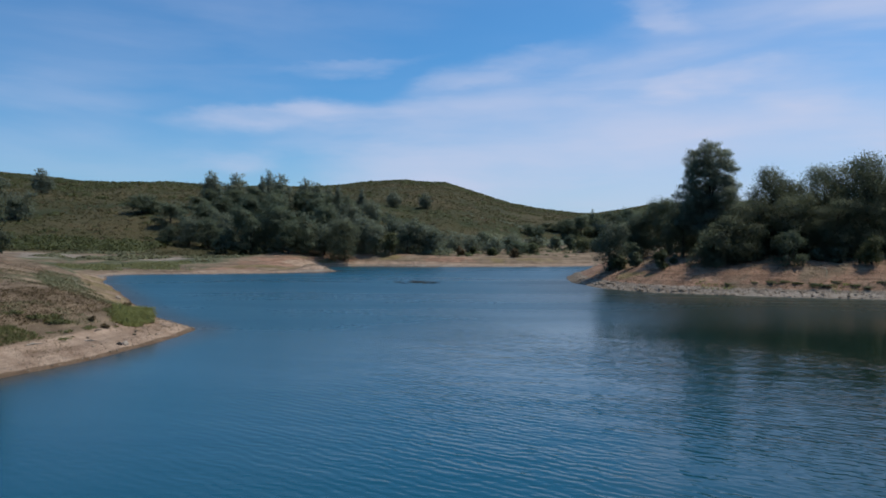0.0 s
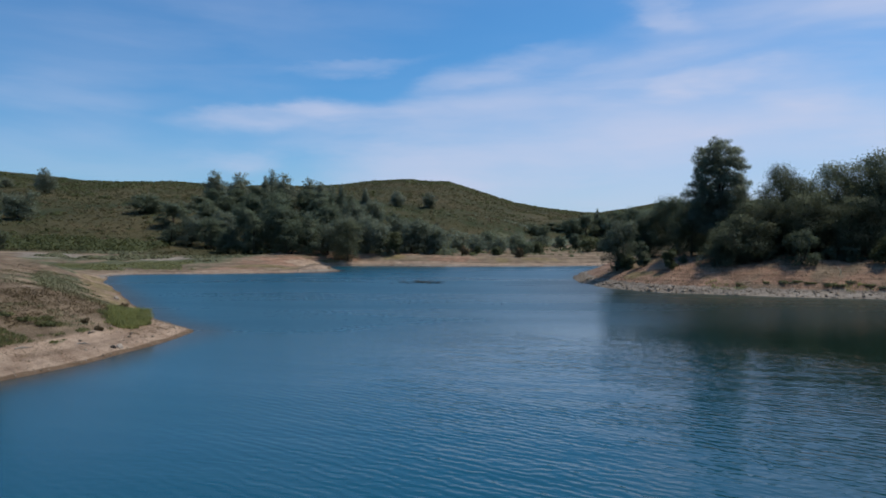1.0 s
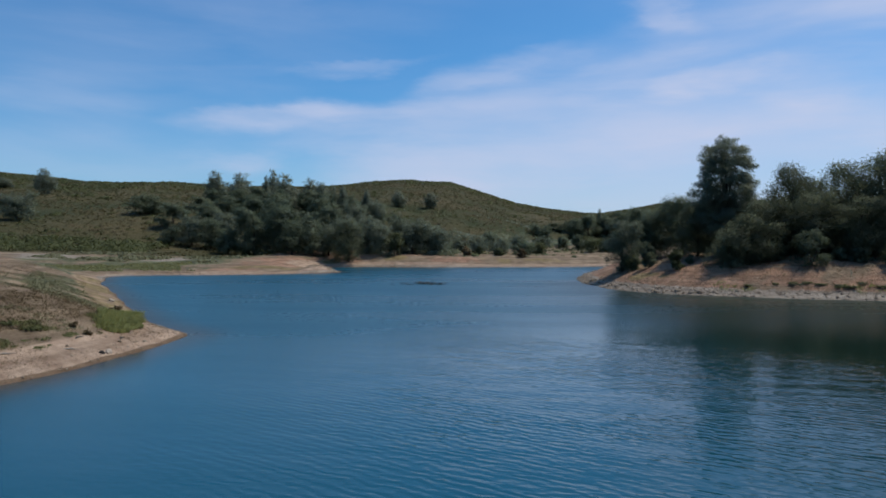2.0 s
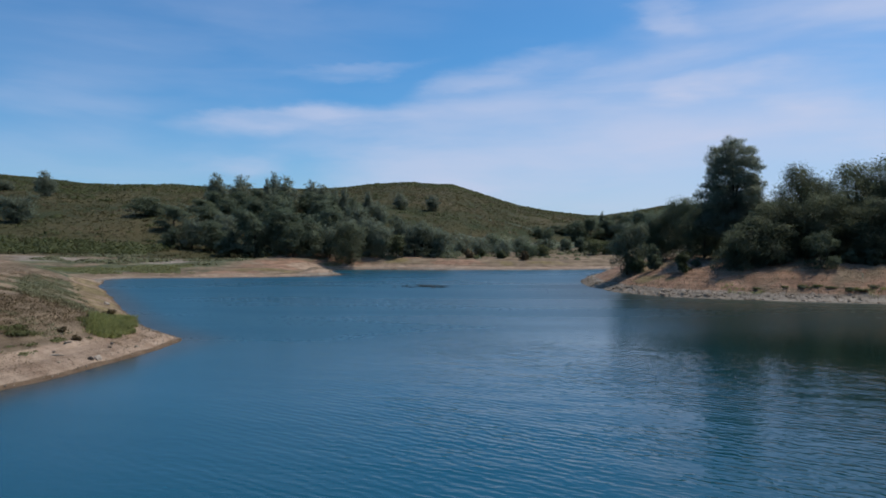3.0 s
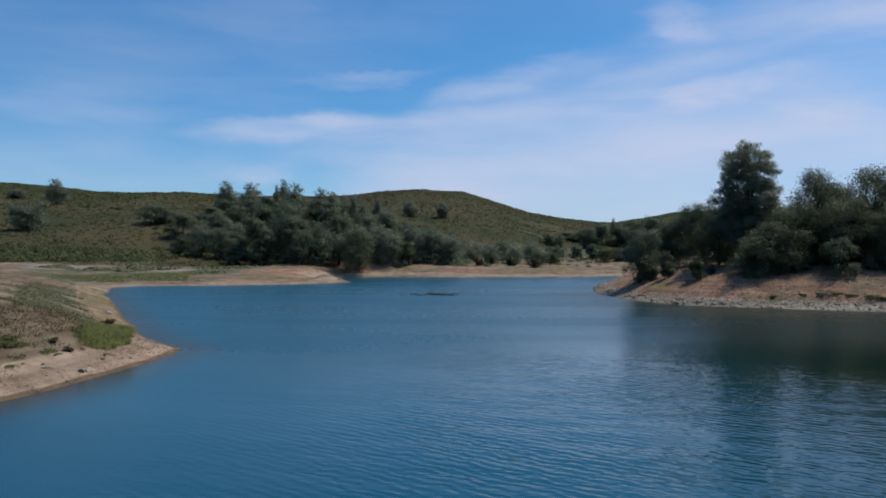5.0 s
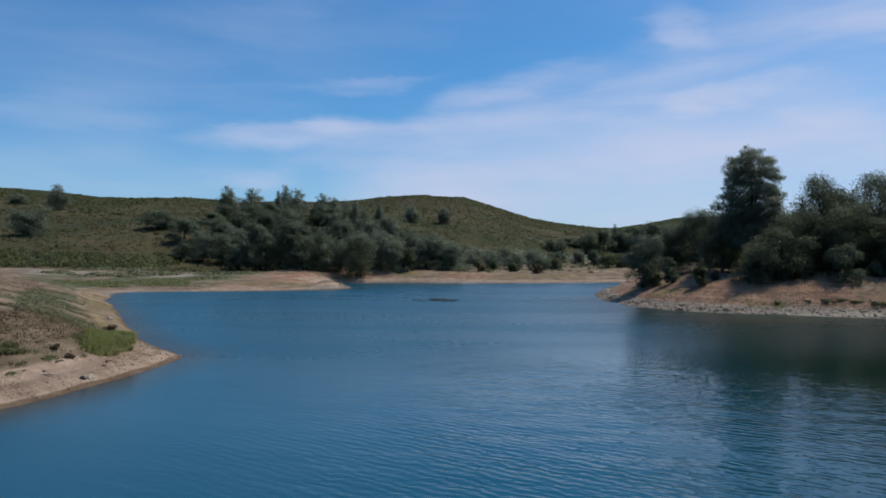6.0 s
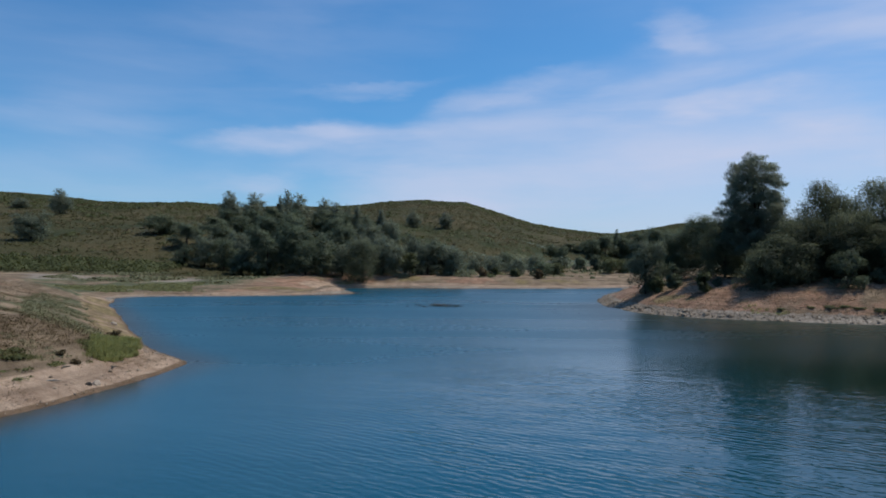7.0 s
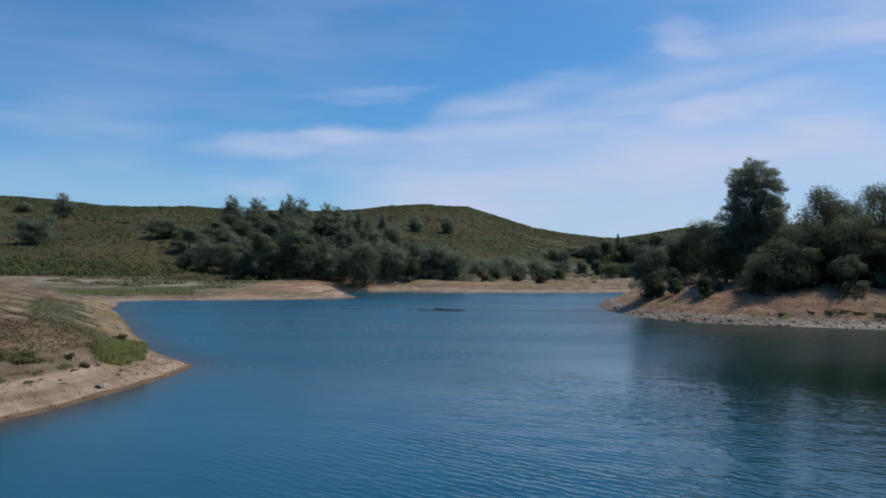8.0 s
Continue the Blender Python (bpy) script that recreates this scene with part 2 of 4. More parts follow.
def water_material():
    mat = bpy.data.materials.new("lake_water")
    mat.use_nodes = True
    nt = mat.node_tree
    N, L = nt.nodes.new, nt.links.new
    bsdf = nt.nodes["Principled BSDF"]
    bsdf.inputs["Base Color"].default_value = (0.010, 0.056, 0.076, 1)
    bsdf.inputs["Roughness"].default_value = 0.06
    bsdf.inputs["IOR"].default_value = 1.33
    geo = N("ShaderNodeNewGeometry")

    def ripples(scale, lean, detail, stretch):
        mp, tx = N("ShaderNodeMapping"), N("ShaderNodeTexNoise")
        mp.vector_type = "TEXTURE"
        mp.inputs["Rotation"].default_value = (0, 0, -radians(lean))
        mp.inputs["Scale"].default_value = (stretch / scale, 1 / scale, 1 / scale)
        tx.inputs["Scale"].default_value, tx.inputs["Detail"].default_value = 1.0, detail
        L(geo.outputs["Position"], mp.inputs["Vector"])
        L(mp.outputs[0], tx.inputs["Vector"])
        return tx.outputs["Fac"]

    def bump(height, dist, under=None):
        bn = N("ShaderNodeBump")
        bn.inputs["Strength"].default_value, bn.inputs["Distance"].default_value = 1.0, dist
        L(height, bn.inputs["Height"])
        if under:
            L(under, bn.inputs["Normal"])
        return bn.outputs["Normal"]

    # wind lanes: smoother and rougher stretches of the surface
    lanes = ripples(0.035, 8, 3, 3.0)
    mr = N("ShaderNodeMapRange")
    mr.inputs["From Min"].default_value, mr.inputs["From Max"].default_value = 0.35, 0.65
    mr.inputs["To Min"].default_value, mr.inputs["To Max"].default_value = 0.4, 1.0
    L(lanes, mr.inputs["Value"])
    xyz = N("ShaderNodeSeparateXYZ")
    L(geo.outputs["Position"], xyz.inputs[0])

    def between(socket, lo, hi, a, c):
        m = N("ShaderNodeMapRange")
        m.interpolation_type = "SMOOTHSTEP"
        for key, v in zip(("From Min", "From Max", "To Min", "To Max"), (lo, hi, a, c)):
            m.inputs[key].default_value = v
        L(socket, m.inputs["Value"])
        return m.outputs[0]

    def times(a, c):
        m = N("ShaderNodeMath")
        m.operation = "MULTIPLY"
        L(a, m.inputs[0])
        L(c, m.inputs[1])
        return m.outputs[0]

    # the wooded east bank keeps the wind off the water below it
    across = N("ShaderNodeMath")
    across.operation = "MULTIPLY_ADD"
    across.inputs[1].default_value = -0.05
    L(xyz.outputs["Y"], across.inputs[0])
    L(xyz.outputs["X"], across.inputs[2])
    under = times(between(xyz.outputs["X"], 12, 32, 0, 1), between(xyz.outputs["Y"], 132, 106, 0, 1))
    beyond = times(between(across.outputs[0], -14, 8, 0, 1), between(xyz.outputs["Y"], 115, 55, 0, 1))
    most = N("ShaderNodeMath")
    most.operation = "MAXIMUM"
    L(under, most.inputs[0])
    L(beyond, most.inputs[1])
    lee = most.outputs[0]
    reach = N("ShaderNodeMath")
    reach.operation = "MULTIPLY_ADD"
    reach.inputs[1].default_value = 1.2
    L(xyz.outputs["X"], reach.inputs[0])
    L(xyz.outputs["Y"], reach.inputs[2])
    calm = times(lee, between(reach.outputs[0], 40, 76, LEE_NEAR, 1))
    wind = between(calm, 0, 1, 1.0, LEE)
    rough = N("ShaderNodeMix")
    rough.data_type = "FLOAT"
    L(lee, rough.inputs[0])
    L(between(xyz.outputs["Y"], 20, 70, ROUGH_NEAR, ROUGH_OPEN), rough.inputs[2])
    L(between(xyz.outputs["Y"], 34, 64, ROUGH_LEE, ROUGH_BANK), rough.inputs[3])
    # long level lanes in which the skin of the water is smoother or rougher
    skin = times(rough.outputs[0], between(ripples(0.07, 4, 3, 4.0), 0.36, 0.64, 0.88, 1.10))
    L(times(skin, between(ripples(3.0, 20, 3, 1.5), 0.25, 0.75, 0.94, 1.06)), bsdf.inputs["Roughness"])
    n = bump(times(times(ripples(6.5, 10, 3, 2.4), mr.outputs[0]), times(wind, wind)), RIPPLE)
    # the western water lies smoother than the open middle
    wind = times(wind, between(xyz.outputs["X"], -12, 4, 0.12, 1))
    wind = times(wind, between(xyz.outputs["Y"], 36, 95, 1, 0.1))
    crest = N("ShaderNodeMath")
    crest.operation = "PINGPONG"
    crest.inputs[1].default_value = 0.5
    L(ripples(2.2, 30, 2, 2.0), crest.inputs[0])
    n = bump(times(times(crest.outputs[0], mr.outputs[0]), wind), WAVE, n)
    n = bump(times(ripples(0.7, 16, 1, 2.4), wind), SWELL, n)
    # trains of small wind waves, one behind the other
    turn, train = N("ShaderNodeMapping"), N("ShaderNodeTexWave")
    turn.vector_type = "TEXTURE"
    turn.inputs["Rotation"].default_value = (0, 0, -radians(37))
    train.wave_type, train.bands_direction, train.wave_profile = "BANDS", "Y", "SIN"
    for key, v in zip(("Scale", "Distortion", "Detail", "Detail Scale", "Detail Roughness"), (0.85, 6.0, 2.0, 1.4, 0.55)):
        train.inputs[key].default_value = v
    L(geo.outputs["Position"], turn.inputs["Vector"])
    L(turn.outputs[0], train.inputs["Vector"])
    gusts = between(ripples(0.16, 30, 2, 1.6), 0.36, 0.60, 0.25, 1.0)
    n = bump(times(times(train.outputs["Fac"], gusts), times(wind, between(xyz.outputs["Y"], 35, 75, 1, 0.1))), TRAIN, n)
    # the bed shows through near the shore
    bed, mix = N("ShaderNodeAttribute"), N("ShaderNodeMix")
    bed.attribute_name = "shallow"
    mix.data_type = "RGBA"
    L(bed.outputs["Fac"], mix.inputs[0])
    mix.inputs[6].default_value = (0.0045, 0.068, 0.100, 1)
    mix.inputs[7].default_value = (0.042, 0.037, 0.019, 1)
    # olive tone along the wooded bank; the trees' shade and dark reflection are painted in
    bank_shade, shaded = N("ShaderNodeAttribute"), N("ShaderNodeMix")
    bank_shade.attribute_name = "bank_shade"
    shaded.data_type = "RGBA"
    L(bank_shade.outputs["Fac"], shaded.inputs[0])
    L(mix.outputs[2], shaded.inputs[6])
    shaded.inputs[7].default_value = (0.011, 0.024, 0.014, 1)
    L(shaded.outputs[2], bsdf.inputs["Base Color"])
    L(n, bsdf.inputs["Normal"])
    return mat


RIPPLE, WAVE, SWELL, TRAIN = 0.006, 0.055, 0.05, 0.0085
LEE, LEE_NEAR = 0.12, 0.10   # ripples left under the bank, and how far the shelter reaches out
ROUGH_NEAR, ROUGH_OPEN, ROUGH_LEE, ROUGH_BANK = 0.24, 0.30, 0.03, 0.27

M_GROUND = ground_material()
M_WATER = water_material()
M_OAK = material("oak_leaves", [(0.098, 0.116, 0.072), (0.150, 0.176, 0.110), (0.212, 0.236, 0.148)], 0.6, 0.3, 2, island=0.2, through_light=0.68)
M_OLIVE = material("olive_leaves", [(0.070, 0.086, 0.036), (0.110, 0.130, 0.058), (0.155, 0.175, 0.085)], 0.65, 0.3, 2, island=0.3, through_light=0.4)
M_PINE = material("pine_needles", [(0.148, 0.174, 0.126), (0.214, 0.246, 0.178), (0.280, 0.310, 0.222)], 0.6, 0.4, 2, island=0.2, through_light=0.68)
M_GREY = material("grey_green_leaves", [(0.120, 0.150, 0.102), (0.180, 0.215, 0.150), (0.235, 0.27, 0.19)], 0.65, 0.3, 2, island=0.25, through_light=0.5)
M_BLUEOAK = material("blue_oak_leaves", [(0.092, 0.122, 0.078), (0.146, 0.184, 0.118), (0.198, 0.236, 0.152)], 0.65, 0.3, 2, island=0.3, through_light=0.55)
M_CHAPARRAL = material("chaparral_leaves", [(0.054, 0.061, 0.024), (0.090, 0.084, 0.036), (0.134, 0.098, 0.046)], 0.75, 0.025, 0.12, island=0.08, through_light=0.35)
M_HEDGE = material("hedge_leaves", [(0.066, 0.079, 0.028), (0.096, 0.110, 0.040), (0.130, 0.138, 0.058)], 0.7, 0.2, 2, island=0.25, through_light=0.4)
M_SAGE = material("sage_grass", [(0.13, 0.135, 0.072), (0.19, 0.195, 0.11), (0.25, 0.25, 0.15)], 0.85, 0.5, 4, island=0.3, through_light=0.3)
M_GREENPATCH = material("olive_bush_leaves", [(0.125, 0.135, 0.055), (0.175, 0.185, 0.080), (0.225, 0.23, 0.105)], 0.8, 0.5, 4, island=0.3, through_light=0.45)
M_BROWN = material("dry_brush_leaves", [(0.092, 0.070, 0.038), (0.14, 0.105, 0.056), (0.19, 0.145, 0.08)], 0.8, 0.3, 3, island=0.3, through_light=0.25)
M_BARK = material("bark", [(0.03, 0.022, 0.017), (0.075, 0.058, 0.045)], 0.95, 2, 14, bump=0.03, bump_scale=10)
M_DEADWOOD = material("weathered_wood", [(0.042, 0.042, 0.036), (0.12, 0.112, 0.095)], 0.9, 3, 16, bump=0.01, bump_scale=20)
M_ROCK = material("shore_rock", [(0.16, 0.11, 0.07), (0.29, 0.22, 0.15), (0.44, 0.36, 0.26)], 0.9, 1.2, 9, bump=0.02, bump_scale=12)
M_DARKROCK = material("dark_rock", [(0.02, 0.018, 0.016), (0.06, 0.05, 0.04)], 0.85, 2, 12, bump=0.01, bump_scale=18)
M_STRAW = material("dry_grass", [(0.17, 0.13, 0.085), (0.25, 0.195, 0.13), (0.34, 0.265, 0.185)], 0.9, 0.5, 4, island=0.5, through_light=0.2)
M_GRASS = material("green_grass", [(0.19, 0.215, 0.070), (0.245, 0.27, 0.10), (0.30, 0.31, 0.13)], 0.8, 0.5, 4, island=0.4, through_light=0.6)
M_DRIFT = material("bleached_wood", [(0.20, 0.17, 0.13), (0.42, 0.37, 0.30)], 0.9, 3, 16, bump=0.01, bump_scale=20)
M_PEBBLE = material("pale_stone", [(0.28, 0.215, 0.155), (0.41, 0.33, 0.25), (0.56, 0.47, 0.37)], 0.9, 1.5, 10, bump=0.01, bump_scale=16)
M_STALK = material("bleached_stalk", [(0.45, 0.38, 0.22), (0.66, 0.58, 0.40)], 0.8, 4, 20)

# ---------------------------------------------------------------- the lie of the land
SHORE_WEST = [(-75, -60), (-48, -12), (-30, 12), (-21, 25), (-17.6, 32.7), (-16.6, 38.5), (-16.1, 43.5), (-16.3, 48.2), (-18, 51), (-20.5, 54.5),
              (-23.5, 59), (-26.1, 64), (-30, 71), (-35, 80.6), (-42, 94.3), (-50, 109.5), (-56, 123), (-61, 136)]
SHORE_NORTH = [(-55, 141), (-44.7, 142), (-29, 148.5), (-23, 157), (-26, 166), (-31, 180), (-29.5, 193), (-22, 197), (-9.5, 194.5), (10.6, 192.1),
               (30.7, 193.9), (40, 199), (38, 186), (33, 168), (26, 146), (21.3, 127)]
SHORE_EAST = [(19.4, 112), (19.8, 104), (20.6, 96), (23.6, 89), (27.7, 85), (33, 81.5), (38.5, 78.5), (46, 75.8), (60, 71), (82, 62), (112, 40),
              (140, 0), (150, -60), (100, -120), (0, -140), (-55, -110)]


def smooth_ring(points, steps=4):
    """A closed Catmull-Rom curve through the points."""
    p = np.array(points, float)
    a, b, c, d = np.roll(p, 1, 0), p, np.roll(p, -1, 0), np.roll(p, -2, 0)
    out = []
    for s in np.arange(steps) / steps:
        out.append(0.5 * (2 * b + (c - a) * s + (2 * a - 5 * b + 4 * c - d) * s ** 2 + (3 * b - a - 3 * c + d) * s ** 3))
    return np.stack(out, 1).reshape(-1, 2)


LAKE = smooth_ring(SHORE_WEST + SHORE_NORTH + SHORE_EAST)


def lattice(ix, iy, seed):
    h = (ix.astype(np.int64) * 374761393 + iy.astype(np.int64) * 668265263 + seed * 974711) & 0x7FFFFFFF
    h = ((h ^ (h >> 13)) * 1274126177) & 0x7FFFFFFF
    return ((h ^ (h >> 16)) & 0xFFFF) / 65535.0


def value_noise(x, y, size, seed, octaves=4):
    """Fractal noise in -1..1 for arrays of x and y."""
    total, amp, norm = 0.0, 1.0, 0.0
    for o in range(octaves):
        u, v = x / size + 31.7 * o, y / size + 17.3 * o
        ix, iy = np.floor(u), np.floor(v)
        fu, fv = u - ix, v - iy
        fu, fv = fu * fu * (3 - 2 * fu), fv * fv * (3 - 2 * fv)
        a, b = lattice(ix, iy, seed + o), lattice(ix + 1, iy, seed + o)
        c, d = lattice(ix, iy + 1, seed + o), lattice(ix + 1, iy + 1, seed + o)
        total = total + amp * (2 * ((a * (1 - fu) + b * fu) * (1 - fv) + (c * (1 - fu) + d * fu) * fv) - 1)
        norm, amp, size = norm + amp, amp * 0.5, size * 0.5
    return total / norm


def step(a, b, v):
    t = np.clip((v - a) / (b - a), 0, 1)
    return t * t * (3 - 2 * t)


def shore_distance(x, y):
    """Metres from the waterline, above 0 on land."""
    x, y = np.atleast_1d(x).astype(float), np.atleast_1d(y).astype(float)
    best, inside = np.full(x.shape, 1e18), np.zeros(x.shape, bool)
    for (ax, ay), (bx, by) in zip(LAKE, np.roll(LAKE, -1, 0)):
        dx, dy = bx - ax, by - ay
        t = np.clip(((x - ax) * dx + (y - ay) * dy) / (dx * dx + dy * dy), 0, 1)
        best = np.minimum(best, (x - ax - t * dx) ** 2 + (y - ay - t * dy) ** 2)
        if ay != by:
            inside ^= ((ay > y) != (by > y)) & (x < dx * (y - ay) / dy + ax)
    d = np.sqrt(best)
    d = np.where(inside, -d, d)
    return d + 0.35 * value_noise(x, y, 5.0, 11, 3) + 0.5 * value_noise(x, y, 17.0, 12, 2) * step(50, 120, y)


RIDGE_X = [-700, -400, -252, -230, -204, -175, -146, -132, -109, -76, -57, -36, 2, 24, 50, 75, 101, 112, 136, 157, 195, 250, 500, 800]
RIDGE_Z = [48, 54, 46.6, 44.9, 41.2, 40.5, 40.7, 40.6, 43.0, 48.0, 52.8, 55, 54.6, 47.3, 38.8, 34.5, 31.1, 30.7, 34.1, 38.4, 39.5, 40.5, 48, 50]


def land(x, y):
    """Height and soil masks of the ground, for arrays of x and y."""
    x, y = np.atleast_1d(x).astype(float), np.atleast_1d(y).astype(float)
    d = shore_distance(x, y)
    dd = np.maximum(d, 0)

    def bankform(slope, width, rise, length):
        return slope * np.minimum(dd, width) + rise * (1 - np.exp(-np.maximum(dd - width, 0) / length))

    west = step(0, -12, x) * step(128, 108, y)
    bar = step(0, -20, x) * step(112, 132, y) * step(-27, -31, x - 0.02 * (y - 180))
    east = step(5, 15, x) * step(150, 132, y)
    north = np.clip(1 - west - bar - east, 0, 1)
    z_west = bankform(0.33, 3.0, 4.1, 9.0)
    near_inlet = step(-62, -36, x)
    z_bar = bankform(0.13, 4.0, 6.0, 58.0) * (1 - near_inlet) + bankform(0.12, 3.0, 5.4, 13.0) * near_inlet * (0.3 + 0.7 * step(152, 184, y))
    z_east = bankform(0.28, 2.2, 4.4, 7.5)
    gentle = step(-5, 18, x)
    z_north = bankform(0.36, 7.5, 2.4, 30.0) * (1 - gentle) + bankform(0.20, 9.0, 3.0, 26.0) * gentle
    total = west + bar + east + north
    z = (west * z_west + bar * z_bar + east * z_east + north * z_north) / total
    foot = np.interp(x, [-300, -120, -70, -40, 0, 40, 90, 150, 250], [150, 178, 192, 218, 250, 305, 320, 260, 180])
    ridge = np.interp(x, [-300, -150, -60, 300], [420, 420, 560, 560])
    t = (y - foot) / (ridge - foot)
    z = z + 2.6 * north * step(212, 290, y) * step(5, 25, x) * step(0.45, 0.0, t)
    rise = np.where(t < 1, np.clip(t, 0, 1) * (1.3 - 0.3 * np.clip(t, 0, 1)), np.maximum(1 - 0.55 * (t - 1), 0.35))
    rise = rise * step(-0.03, 0.18, t) + 0 * t
    top = np.interp(x, RIDGE_X, RIDGE_Z)
    z = z + np.maximum(top - 5.5, 0) * rise * step(2, 40, d)
    hilly = step(0.02, 0.25, t)
    gully = value_noise(x + 0.35 * y, y * 0.45, 46.0, 21, 4)
    z = z + 3.0 * gully * hilly * step(1.02, 0.75, t) + 0.5 * value_noise(x, y, 14.0, 23, 3) * hilly
    z = z + np.maximum(0, 34 * step(60, 420, d)) * step(160, 40, y) * (0.75 + 0.4 * value_noise(x, y, 160.0, 25, 3))
    z = z + (0.22 * value_noise(x, y, 4.0, 27, 4) + 0.35 * value_noise(x, y, 13.0, 28, 2)) * step(1.5, 7, d) * step(600, 200, y)
    z = z + 0.06 * value_noise(x, y, 1.3, 29, 3) * step(0.2, 1.5, d) * step(250, 100, y)
    z = np.where(d < 0, np.maximum(0.30 * d, -3.0), np.maximum(z, 0.02))
    pat = value_noise(x, y, 9.0, 41, 4)
    masks = {}
    masks["hill"] = np.clip(step(-0.12, 0.06, t) + step(170, 110, y) * step(35, 90, d), 0, 1)
    sand_width = (2.6 + 1.0 * step(44, 48, y)) * west + (4.5 + 4 * pat) * bar * (near_inlet + 0.3) + 1.0 * east + 3.2 * north
    sand_width = np.maximum(sand_width, 2.4 * (1 - east))
    masks["sand"] = step(sand_width * 1.25 + 0.2, sand_width * 0.8, d)
    masks["red"] = np.clip(east * step(0.6, 2.5, d) * step(34, 16, d) * (0.55 + 0.8 * pat) + north * step(2.2, 4.2, d) * step(20, 12, d) * step(0.1, 0.0, t) * (0.55 + 0.8 * pat) * step(28, -8, x)
                           + bar * near_inlet * step(2.5, 6, d) * step(0.1, 0.0, t) * (0.62 + 0.8 * pat) + 0.20 * west * np.exp(-((x + 23.5) / 3.2) ** 2 - ((y - 45) / 5.0) ** 2) + west * step(3.2, 7, d) * (0.16 + 1.1 * value_noise(x, y, 8.0, 45, 3)), 0, 1)
    masks["pale"] = np.clip(east * step(3.0, 2.1, d) * (0.8 + 0.5 * pat) + north * step(2.4, 1.0, d) * 0.8 + bar * step(2.2, 1.0, d) * 0.9
                            + bar * step(-45, -55, x) * step(0.035, 0.015, np.abs(t + 0.07)) * (0.55 + pat) + step(15, 30, x) * step(0.05, 0.02, np.abs(t + 0.02)) * step(120, 90, x) * 0.9, 0, 1)
    masks["green"] = np.clip(west * step(2.6, 3.6, d) * step(11, 6.5, d) * step(46, 51, y) * (0.72 + 0.9 * pat) + west * step(2.4, 4.0, d) * step(16, 9, d) * (1.2 * value_noise(x, y, 9.0, 43, 3) + 0.12) + bar * (1 - 0.8 * near_inlet) * step(5, 9, d) * step(40, 30, d) * (0.80 + 0.9 * pat)
                             + north * step(14, 22, d) * step(0.06, 0.0, t) * (0.4 + 0.6 * pat) + north * step(262, 275, y) * step(318, 300, y) * step(8, 25, x) * 0.9 + east * step(20, 30, d) * 0.5 + east * step(40, 50, x) * step(1.5, 2.5, d) * step(5, 3.5, d) * (0.5 + pat), 0, 1)
    masks["ochre"] = np.clip(west * step(50, 60, y) * step(5.5, 3.0, d) * (0.75 + 0.5 * pat) + bar * near_inlet * step(3, 5, d) * step(15, 10, d) * (0.32 + value_noise(x, y, 6.0, 46, 3)) + east * step(2.4, 3.4, d) * step(7.5, 4.5, d) * (0.12 + pat) + north * step(3, 5, d) * step(14, 9, d) * (0.22 + value_noise(x, y, 7.0, 47, 3)), 0, 1)
    masks["wet"] = step(0.6, 0.1, d) * (1 - 0.75 * east)
    return z, d, masks


def ground_z(x, y):
    return float(land(np.array([x]), np.array([y]))[0][0])


def spaced(*runs):
    """Grid lines: (from, to, step) runs in rising order."""
    out = []
    for a, b, s in runs:
        out.append(np.arange(a, b - 1e-6, s))
    return np.concatenate(out)


def outward(start, end, first, growth):
    out, v, s = [], start, first
    while abs(v) < abs(end):
        v += s if end > start else -s
        s *= growth
        out.append(v)
    return np.array(out)


def mesh_from(name, verts, faces, mat, smooth=False, normals=None):
    me = bpy.data.meshes.new(name)
    verts, faces = np.asarray(verts, np.float32), np.asarray(faces, np.int32)
    k = faces.shape[1]
    me.vertices.add(len(verts))
    me.vertices.foreach_set("co", verts.ravel())
    me.loops.add(faces.size)
    me.loops.foreach_set("vertex_index", faces.ravel())
    me.polygons.add(len(faces))
    me.polygons.foreach_set("loop_start", np.arange(0, faces.size, k, dtype=np.int32))
    if smooth:
        me.polygons.foreach_set("use_smooth", np.ones(len(faces), bool))
    me.update(calc_edges=True)
    me.materials.append(mat)
    if normals is not None:
        me.polygons.foreach_set("use_smooth", np.ones(len(faces), bool))
        me.normals_split_custom_set_from_vertices(np.asarray(normals, np.float32))
    return me


def build_ground():
    xs = spaced((-150, -75, 2.5), (-75, -30, 0.9), (-30, -10, 0.4), (-10, 15, 1.0), (15, 60, 0.6), (60, 150, 2.5))
    xs = np.concatenate([outward(-150, -3600, 4, 1.13)[::-1], xs, outward(150, 3600, 4, 1.13)])
    ys = spaced((-150, 20, 4), (20, 60, 0.45), (60, 125, 0.7), (125, 215, 1.0), (215, 600, 3.5))
    ys = np.concatenate([outward(-150, -3600, 8, 1.15)[::-1], ys, outward(600, 3600, 6, 1.15)])
    gx, gy = np.meshgrid(xs, ys)
    z, d, masks = land(gx.ravel(), gy.ravel())
    nx, ny = len(xs), len(ys)
    i = (np.arange(ny - 1)[:, None] * nx + np.arange(nx - 1)[None, :]).ravel()
    faces = np.stack([i, i + 1, i + nx + 1, i + nx], 1)
    me = mesh_from("ground", np.stack([gx.ravel(), gy.ravel(), z], 1), faces, M_GROUND, True)
    for key, values in masks.items():
        me.attributes.new(key, "FLOAT", "POINT").data.foreach_set("value", np.asarray(values, np.float32))
    return tagged(new("ground", me), "dry reservoir banks and brush-covered hills of reddish soil", "ground", kind="structure")


build_ground()


